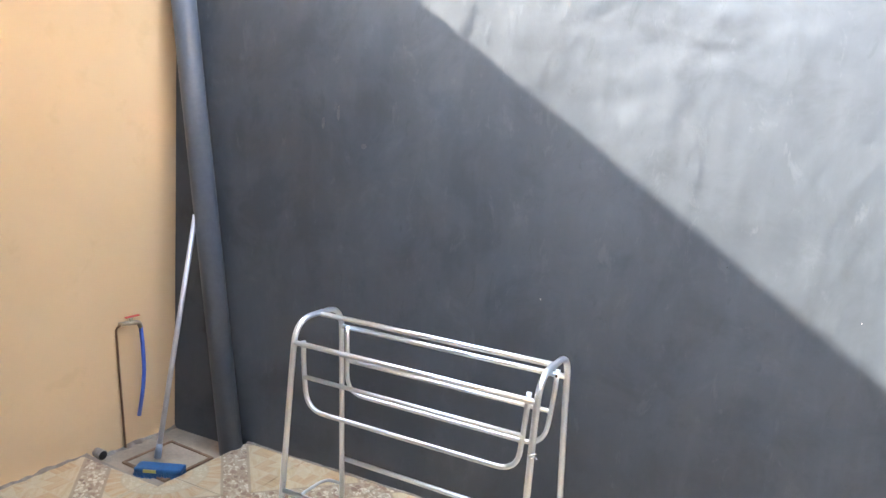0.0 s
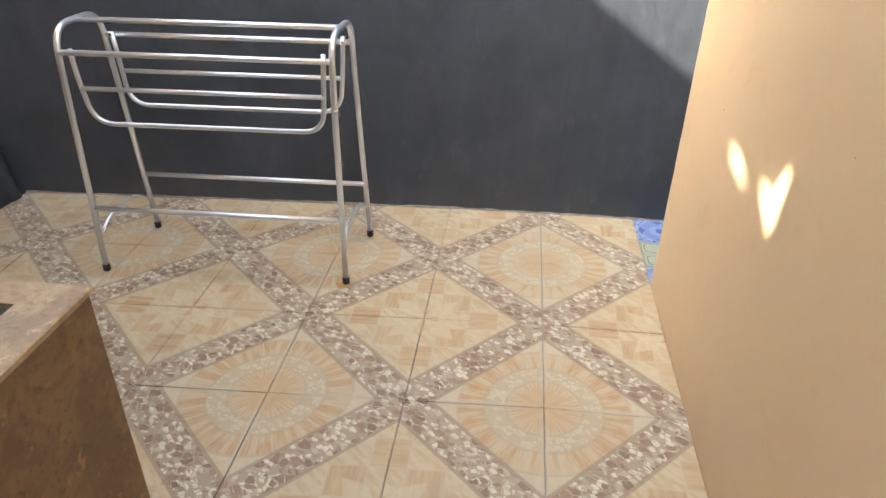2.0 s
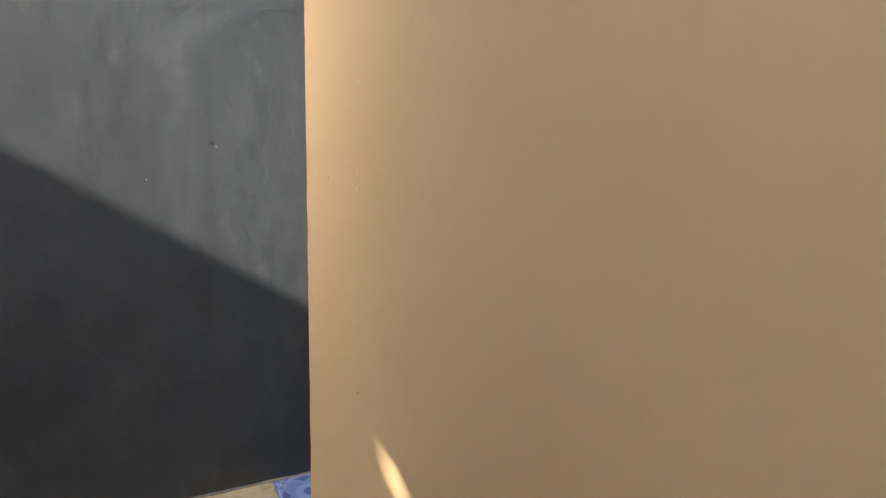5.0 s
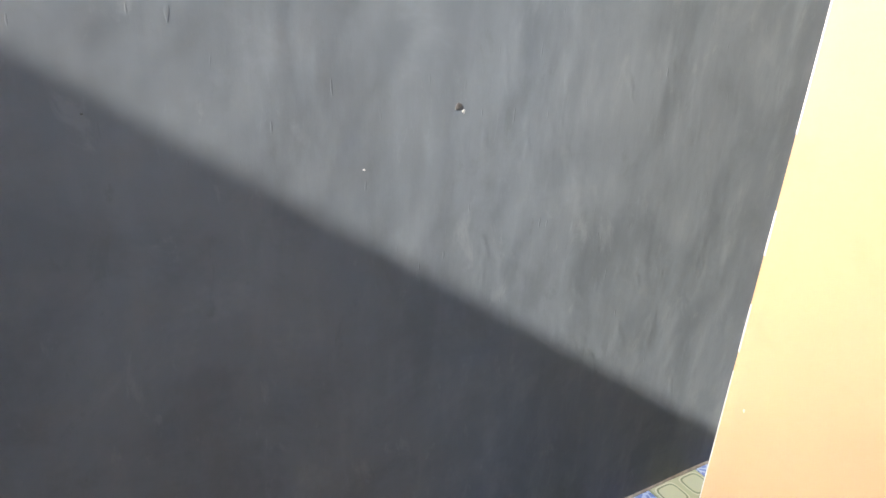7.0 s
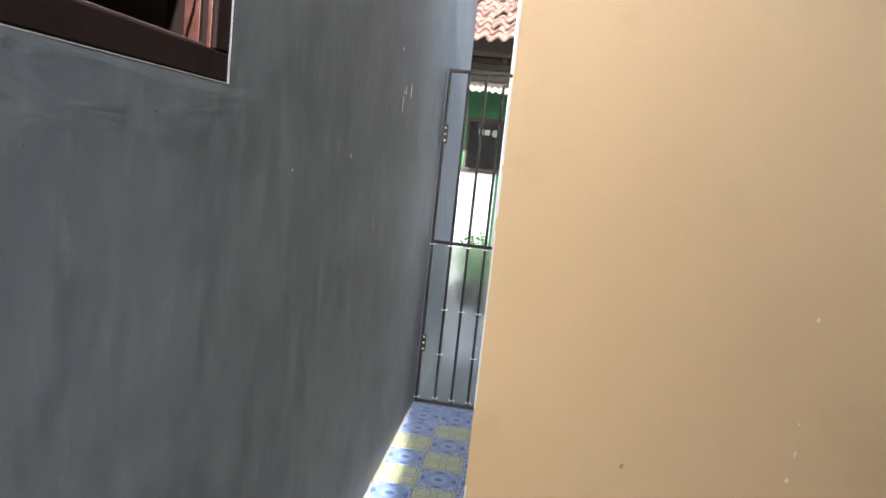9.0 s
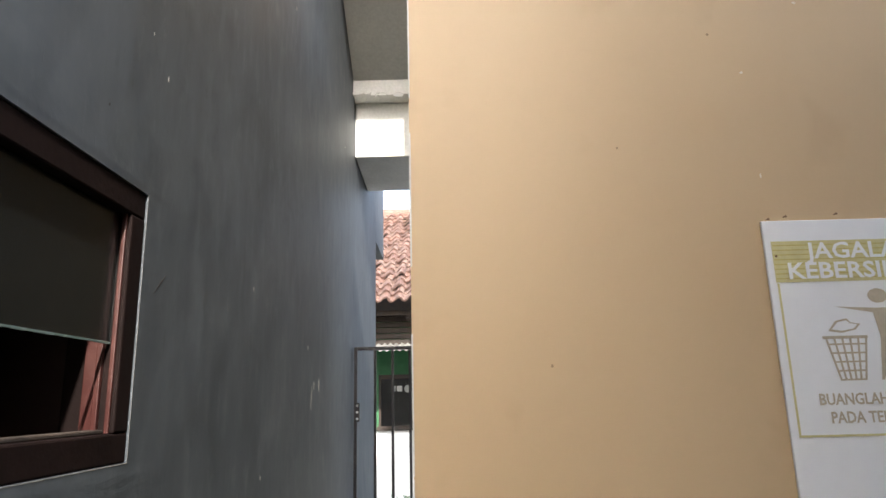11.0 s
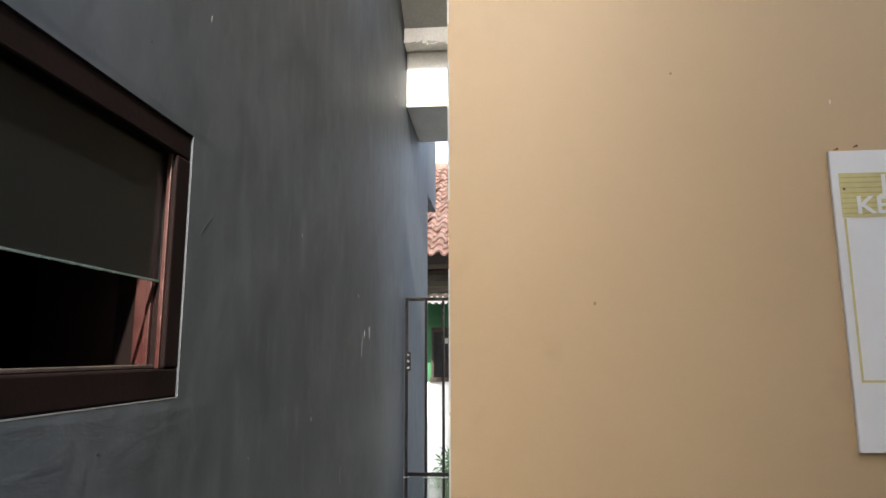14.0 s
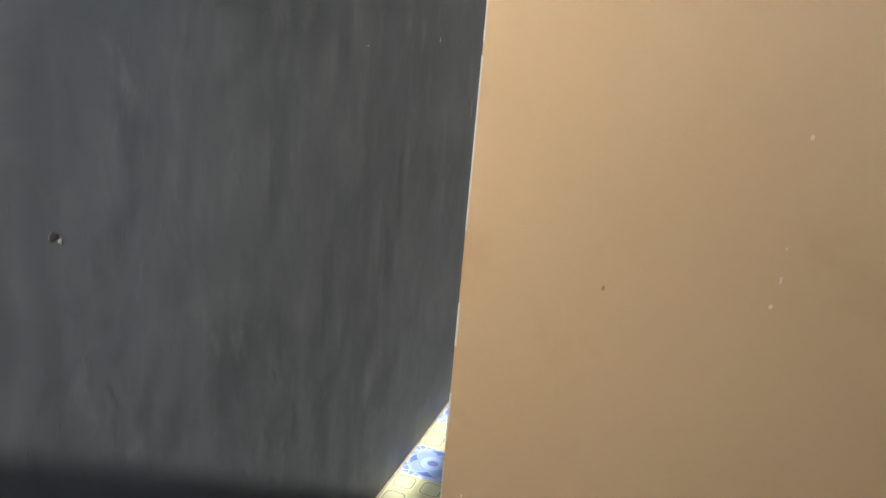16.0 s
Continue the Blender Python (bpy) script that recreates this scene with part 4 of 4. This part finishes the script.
def build_sign():
    sign = thing("notice_sign", "white notice board with gold lettering about litter, nailed up", "sign")
    y0, y1, z0, z1 = -0.972, -1.232, 1.566, 1.903
    part("board", block((XE - 0.005, y1, z0), (XE - 0.0005, y0, z1), 0.0008), PAPER, sign)
    X = XE - 0.0052

    def flat(name, outline, material, lift=0.0):
        return part(name, prism(outline, X - 0.0004 - lift, X + 0.0001, 'x'), material, sign)
    flat("band", [(y0 - 0.008, 1.824), (y1 + 0.008, 1.824), (y1 + 0.008, 1.876), (y0 - 0.008, 1.876)], GOLD_INK)
    for i in range(8):
        z = 1.828 + i * 0.006
        flat("band_line", [(y0 - 0.009, z), (y1 + 0.009, z), (y1 + 0.009, z + 0.0012), (y0 - 0.009, z + 0.0012)], YELLOW, 0.0001)
    for a, b in (((y0 - 0.009, 1.640), (y0 - 0.0115, 1.823)), ((y1 + 0.009, 1.640), (y1 + 0.0115, 1.823)), ((y0 - 0.0095, 1.640), (y1 + 0.0095, 1.6425))):
        flat("border", [a, (b[0], a[1]), b, (a[0], b[1])], GOLD_INK)
    letters("JAGALAH", -1.024, 1.8535, 0.0285, PAPER, sign, 1.12)
    letters("KEBERSIHAN", -0.995, 1.8285, 0.0285, PAPER, sign, 1.16)
    letters("BUANGLAH SAMPAH", -1.010, 1.6765, 0.0185, BROWN_INK, sign, 0.84)
    letters("PADA TEMPATNYA", -1.021, 1.6555, 0.0185, BROWN_INK, sign, 0.84)
    # bin of bars, crumpled sheet above it and a plain wedge beside it
    flat("bin", [(-1.026, 1.757), (-1.080, 1.757), (-1.080, 1.7535), (-1.026, 1.7535)], BROWN_INK)
    for k in range(6):
        t = k / 5
        a, b = -1.029 - t * 0.048, -1.040 - t * 0.029
        flat("bin", [(a, 1.7535), (a - 0.0022, 1.7535), (b - 0.0022, 1.704), (b, 1.704)], BROWN_INK, 0.0001)
    for k in range(5):
        z, t = 1.704 + k * 0.0105, k / 4.7
        flat("bin", [(-1.0400 + 0.011 * t, z), (-1.0712 - 0.008 * t, z), (-1.0712 - 0.008 * t, z + 0.002), (-1.0400 + 0.011 * t, z + 0.002)], BROWN_INK, 0.0002)
    sheet = [(-1.034, 1.763), (-1.050, 1.7605), (-1.067, 1.764), (-1.074, 1.771), (-1.062, 1.773), (-1.058, 1.778), (-1.044, 1.775)]
    c = (sum(p[0] for p in sheet) / 7, sum(p[1] for p in sheet) / 7)
    flat("scrap", sheet, BROWN_INK)
    flat("scrap", [(c[0] + (p[0] - c[0]) * 0.8, c[1] + (p[1] - c[1]) * 0.72) for p in sheet], PAPER, 0.0002)
    flat("wedge", [(-1.047, 1.7925), (-1.094, 1.790), (-1.125, 1.790), (-1.118, 1.755), (-1.092, 1.704), (-1.089, 1.704), (-1.096, 1.755), (-1.092, 1.7845)], BROWN_INK)
    flat("disc", [(-1.1005 + 0.012 * math.cos(t), 1.805 + 0.009 * math.sin(t)) for t in (0.45 * i for i in range(14))], BROWN_INK)
    for y, z in ((-0.981, 1.906), (-1.003, 1.909), (-1.067, 1.911), (-1.222, 1.905), (-1.20, 1.568), (-0.984, 1.858)):
        part("nail", tube(bmesh.new(), [(XE + 0.001, y, z), (XE - 0.0055, y, z - 0.001), (XE - 0.0063, y, z - 0.001)], [0.0008, 0.0008, 0.0016], 8), RUST, sign)
    return sign


build_sign()


# ---- gate at the end of the alley ----
def build_gate():
    gate = thing("metal_gate", "dark painted iron bar gate with plastic sheet on its lower half", "gate")
    x, y0, y1, z0, z1 = 3.69, -0.018, -0.500, 0.012, 2.075
    s = 0.010
    fr = part("gate_frame", block((x - s, y0 - s, z0), (x + s, y0 + s, z1), 0.002), IRON, gate)
    part("gate_frame", block((x - s, y1 - s, z0), (x + s, y1 + s, z1), 0.002), IRON, gate)
    for z in (z0 + 0.01, 1.037, z1 - 0.01):
        part("rail", block((x - s + 0.001, y1 + s, z - s), (x + s - 0.001, y0 - s, z + s), 0.002), IRON, gate)
    for y in (-0.135, -0.240, -0.345):
        part("bar", block((x - s * 0.8, y - s * 0.8, z0 + 0.0205), (x + s * 0.8, y + s * 0.8, 1.0265), 0.002), IRON, gate)
        part("bar", block((x - s * 0.8, y - s * 0.8, 1.0475), (x + s * 0.8, y + s * 0.8, z1 - 0.0205), 0.002), IRON, gate)
    sheet = bmesh.new()
    n = 14
    rows = []
    for i in range(n + 1):
        t = i / n
        y = y0 - 0.012 + (y1 - y0 + 0.024) * t
        w = 0.003 * math.sin(t * 9.0)
        rows.append([[sheet.verts.new((x + 0.014 + d + w, y, z)) for z in (0.03, 0.5, 1.02)] for d in (0, 0.0015)])
    for a, b in zip(rows, rows[1:]):
        for k in (0, 1):
            for j in (0, 1):
                sheet.faces.new((a[k][j], b[k][j], b[k][j + 1], a[k][j + 1]))
        for j in (0, 2):
            sheet.faces.new((a[0][j], a[1][j], b[1][j], b[0][j]))
    for e in (rows[0], rows[-1]):
        for j in (0, 1):
            sheet.faces.new((e[0][j], e[0][j + 1], e[1][j + 1], e[1][j]))
    sh = part("plastic_sheet", sheet, SHEET, gate, "frosted clear plastic sheet")
    sh.visible_shadow = False
    for y, z in ((-0.018, 1.02), (-0.135, 1.02), (-0.240, 1.02), (-0.345, 1.02), (-0.135, 0.62), (-0.240, 0.62), (-0.345, 0.62), (-0.135, 0.335), (-0.345, 0.335),
                 (-0.018, 0.045), (-0.135, 0.05), (-0.240, 0.05), (-0.345, 0.05)):
        t = part("cable_tie", tube(bmesh.new(), [(x - 0.012, y - 0.012, z), (x - 0.012, y + 0.012, z), (x + 0.018, y + 0.012, z), (x + 0.018, y - 0.012, z), (x - 0.012, y - 0.012, z)], 0.0028, 6), TIE, gate, "white cable tie")
        part("tail", tube(bmesh.new(), [(x - 0.013, y - 0.010, z), (x - 0.026, y - 0.026, z + 0.006)], 0.002, 5), TIE, t)
    for z in (1.69, 0.40):
        h = part("hinge", block((x - 0.020, y0 - 0.026, z - 0.055), (x - 0.0105, y0 + 0.004, z + 0.055), 0.002), IRON, gate)
        for k in (-0.038, 0.0, 0.038):
            # white material in place of the glint on steel bolt heads
            part("bolt", tube(bmesh.new(), [(x - 0.0195, y0 - 0.012, z + k), (x - 0.027, y0 - 0.012, z + k)], [0.008, 0.006], 8), TIE, h, "bolt head, its glint put in as white")
    return gate


build_gate()
# the alley's white conduit, moved along its sight line to look brighter
pole = thing("lane_conduit", "thin white conduit, set out in the lane to catch more sky light", "pole")
part("tube", tube(bmesh.new(), [(6.00, -0.283, -0.07), (6.00, -0.281, 1.9), (6.00, -0.276, 4.15)], 0.0135, 10), WHITE_PVC, pole, "", True)
part("cap", tube(bmesh.new(), [(6.00, -0.276, 4.1505), (6.00, -0.276, 4.17)], [0.015, 0.012], 10), WHITE_PVC, pole)


# ---- house across the lane ----
def build_house():
    hx = 8.5
    house = thing("neighbour_house", "small green and white house with clay tile roof across the lane", "house")
    part("wall", block((hx, -3.0, 0.0), (hx + 0.15, 0.30, 1.46)), PLASTER, house, "white sunlit lower wall")
    part("wall", block((hx, 0.3005, -0.06), (hx + 0.15, 3.0, 1.46)), PLASTER, house)
    part("plinth", block((hx - 0.03, -3.0, -0.07), (hx + 0.15, 0.30, -0.0005)), CEMENT, house)
    part("wall", block((hx - 0.012, -0.9, 0.0), (hx - 0.001, -0.12, 1.50)), GREEN_PAINT, house, "bright green painted wall")
    for lo, hi in (((hx, -0.9, 1.4605), (hx + 0.15, -0.42, 2.9)), ((hx, 0.33, 1.4605), (hx + 0.15, 0.8, 2.9)), ((hx, -0.4195, 2.17), (hx + 0.15, 0.3295, 2.9))):
        part("wall", block(lo, hi), GREEN_PAINT, house, "green painted upper wall")
    for y in ((-3.0, -0.9005), (0.8005, 3.0)):
        part("wall", block((hx, y[0], 1.4605), (hx + 0.15, y[1], 2.9)), CEMENT, house, "grey upper wall")
    win = part("window", block((hx - 0.03, -0.42, 2.11), (hx + 0.05, 0.33, 2.168), 0.004), OLD_WOOD, house, "dark framed window")
    part("sill", block((hx - 0.05, -0.44, 1.462), (hx + 0.05, 0.35, 1.52), 0.004), OLD_WOOD, win)
    for y in (0.30, -0.10, -0.415):
        part("frame", block((hx - 0.028, y, 1.5205), (hx + 0.05, y + 0.028, 2.1095), 0.003), OLD_WOOD, win)
    part("pane", block((hx + 0.02, -0.386, 1.5205), (hx + 0.024, 0.299, 2.1095)), PANE, win)
    for y, w in ((0.14, 0.06), (0.06, 0.07)):
        part("sticker", block((hx + 0.014, y - w / 2, 1.955), (hx + 0.0195, y + w / 2, 2.025), 0.002), CEMENT, win, "pale sticker")
    part("sticker", prism([(-0.045 + 0.045 * math.cos(t), 1.985 + 0.048 * math.sin(t)) for t in (0.45 * i for i in range(14))], hx + 0.014, hx + 0.0195, 'x'), CEMENT, win, "round pale sticker")
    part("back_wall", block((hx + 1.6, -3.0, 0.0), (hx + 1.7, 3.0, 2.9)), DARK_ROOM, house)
    part("room_floor", block((hx + 0.151, -3.0, -0.06), (hx + 1.599, 3.0, -0.03)), CEMENT, house)
    # pale corrugated awning over the window
    bm = bmesh.new()
    n = 480
    lines = []
    for i in range(n + 1):
        y = -3.0 + 6.0 * i / n
        w = 0.012 * math.sin(y * 2 * math.pi / 0.076)
        lines.append([bm.verts.new((px, y, pz + w)) for px, pz in ((hx - 1.0, 2.40), (hx - 0.02, 2.57))] +
                     [bm.verts.new((px, y, pz + w - 0.006)) for px, pz in ((hx - 1.0, 2.40), (hx - 0.02, 2.57))])
    for a, b in zip(lines, lines[1:]):
        bm.faces.new((a[0], a[1], b[1], b[0]))
        bm.faces.new((a[2], b[2], b[3], a[3]))
        bm.faces.new((a[0], b[0], b[2], a[2]))
    part("awning", bm, ASBESTOS, house, "pale corrugated awning")
    for i in range(5):
        part("rafter", block((hx - 0.32, -1.2 + i * 0.55, 2.87), (hx + 0.5, -1.15 + i * 0.55, 2.94)), OLD_WOOD, house)
    part("eave_board", block((hx - 0.36, -3.0, 2.90), (hx - 0.33, 3.0, 2.945)), OLD_WOOD, house)
    part("soffit_board", block((hx - 0.34, -3.0, 2.946), (hx + 0.2, 3.0, 2.965)), OLD_WOOD, house)
    for i in range(5):
        part("board", block((hx - 0.03 - 0.006 * (i % 2), -3.0, 2.56 + i * 0.076), (hx - 0.001, 3.0, 2.626 + i * 0.076), 0.003), OLD_WOOD, house, "dark boards under the eave")
    slope = radians(33)
    roof = part("roof", prism([(hx - 0.30, 3.0 + 0.32 * math.tan(slope)), (hx + 2.6, 3.0 + 3.22 * math.tan(slope)), (hx + 5.8, 3.0), (hx + 5.8, 2.97), (hx + 2.6, 2.95 + 3.22 * math.tan(slope)), (hx - 0.30, 2.95 + 0.32 * math.tan(slope))],
                              -3.0, 3.0, 'y'), OLD_WOOD, house)
    # single clay tiles where they show, an S in section
    me = bpy.data.meshes.new("roof_tile")
    bm = bmesh.new()
    prof = [(-0.097 + 0.194 * k / 8, 0.034 * math.sin(2 * math.pi * k / 8) + 0.012) for k in range(9)]
    up, dn = [], []
    for d, lift in ((0.0, 0.042), (0.27, 0.0)):
        up.append([bm.verts.new((d, u, v + lift)) for u, v in prof])
        dn.append([bm.verts.new((d, u, v + lift - 0.026)) for u, v in prof])
    for k in range(8):
        bm.faces.new((up[0][k], up[0][k + 1], up[1][k + 1], up[1][k]))
        bm.faces.new((up[0][k], dn[0][k], dn[0][k + 1], up[0][k + 1]))
    bm.to_mesh(me)
    bm.free()
    me.materials.append(CLAY)
    r = random.Random(8)
    c, s = math.cos(slope), math.sin(slope)
    for i in range(19):
        for j in range(13):
            d = i * 0.198
            t = new("clay_tile", me)
            t.parent = roof
            t.matrix_basis = pose(hx - 0.66 + d * c + r.uniform(-.012, .012), -0.95 + j * 0.168 + r.uniform(-.012, .012), 3.015 + d * s + r.uniform(0, .018),
                                  r.uniform(-4, 4), -math.degrees(slope) + r.uniform(-3, 3), r.uniform(-5, 5))
    part("ridge", tube(bmesh.new(), [(hx + 2.6, -3.0, 3.03 + 3.22 * math.tan(slope)), (hx + 2.6, 3.0, 3.03 + 3.22 * math.tan(slope))], 0.11, 12), CLAY, roof)
    return house


build_house()


def build_plant(x, y, h, n, seed):
    r = random.Random(seed)
    plant = thing("potted_plant", "leafy green plant in a dark pot by the house", "plant", "plants by the house")
    part("pot", tube(bmesh.new(), [(x, y, -0.07), (x, y, -0.06), (x, y, 0.16), (x, y, 0.17), (x, y, 0.20)], [0.09, 0.10, 0.13, 0.145, 0.145], 16), POT, plant, "", True)
    st, lv = bmesh.new(), bmesh.new()
    for i in range(7):
        a, lean = r.uniform(0, 6.28), r.uniform(0.05, 0.26)
        tip = Vector((x + lean * math.cos(a), y + lean * math.sin(a), h * r.uniform(0.7, 1.0)))
        base = Vector((x + 0.03 * math.cos(a), y + 0.03 * math.sin(a), 0.18))
        tube(st, [base, base.lerp(tip, 0.5) + Vector((0, 0, 0.04)), tip], [0.008, 0.006, 0.003], 6)
        for k in range(n):
            p = base.lerp(tip, r.uniform(0.25, 1.0))
            b, tilt, ln = r.uniform(0, 6.28), r.uniform(-0.5, 0.9), r.uniform(0.07, 0.14)
            d = Vector((math.cos(b) * math.cos(tilt), math.sin(b) * math.cos(tilt), math.sin(tilt)))
            w = d.cross(Vector((0, 0, 1))).normalized() * ln * 0.24
            bend = Vector((0, 0, -ln * 0.2))
            vs = [lv.verts.new(q) for q in (p, p + d * ln * 0.4 + w, p + d * ln + bend, p + d * ln * 0.4 - w, p + d * ln * 0.45 + Vector((0, 0, 0.008)))]
            for q in ((0, 1, 4), (1, 2, 4), (2, 3, 4), (3, 0, 4)):
                lv.faces.new([vs[i] for i in q])
    part("stems", st, LEAF, plant)
    part("leaves", lv, LEAF, plant)


build_plant(8.05, -0.02, 0.78, 16, 1)
build_plant(7.75, -0.28, 0.95, 16, 2)
build_plant(8.10, -0.42, 1.05, 16, 4)
build_plant(7.30, 0.02, 0.72, 18, 6)
build_plant(6.90, -0.22, 0.80, 18, 9)


# ---- single floor tiles, last ----
def tile_mesh(name, w, d, material, shear=0.0, h=0.008, e=0.0025):
    """A tile with eased rim, its corner at the origin, reaching +x and -y."""
    me = bpy.data.meshes.new(name)
    pts, faces = [], []
    for inset, z in ((0.0, -h), (0.0, -e * 0.6), (e, 0.0)):
        for x, y in ((inset, -inset), (w - inset, -inset), (w - inset, -d + inset), (inset, -d + inset)):
            pts.append((x, y + shear * x, z))
    for k in (0, 4):
        faces += [(k + i, k + (i + 1) % 4, k + 4 + (i + 1) % 4, k + 4 + i) for i in range(4)]
    faces.append((8, 9, 10, 11))
    me.from_pydata(pts, [], [f[::-1] for f in faces])
    me.materials.append(material)
    return me


J = 0.003
cache = {}
rt = random.Random(21)


def lay(parent, x0, x1, y0, y1, material, shear):
    """One tile between two x and two y (before the shear), joint left free."""
    w, d = round(x1 - x0 - J, 4), round(y0 - y1 - J, 4)
    key = (w, d, material.name, shear)
    if key not in cache:
        cache[key] = tile_mesh("tile", w, d, material, shear)
    t = new("tile", cache[key])
    t.parent = parent
    t.matrix_basis = pose(x0 + J / 2, y0 - J / 2 + shear * (x0 + J / 2), 0.0 + rt.uniform(-0.0006, 0.0006), rt.uniform(-.08, .08), rt.uniform(-.08, .08), 0)


XS = [-2.345, -2.0, -1.6, -1.2, -0.8, -0.4, 0.0, 0.4]
YS = [0.006] + [-0.43 - 0.4 * i for i in range(9)]
for x0, x1 in zip(XS, XS[1:]):
    for y0, y1 in zip(YS, YS[1:]):
        lay(floor, x0, x1, y0, y1, YARD, SHEAR if x1 <= 0.001 else 0.0)
for y0, y1 in zip([-0.515] + YS[3:], YS[3:]):
    lay(floor_side, XW + 0.002, -2.4, y0, y1, YARD, SHEAR)
    lay(floor_side, -2.4, -2.3465, y0, y1, YARD, SHEAR)
for i in range(17):
    x0, x1 = 0.4 + 0.2 * i, min(0.6 + 0.2 * i, 3.70)
    for j, (y0, y1) in enumerate(((-0.002, -0.2), (-0.2, -0.4), (-0.4, YE + 0.001))):
        blue = (i + j) % 2 == 0 or i >= 15
        lay(floor_alley, x0, x1, y0, y1, BLUE if blue or j == 2 else GREEN, 0.0)
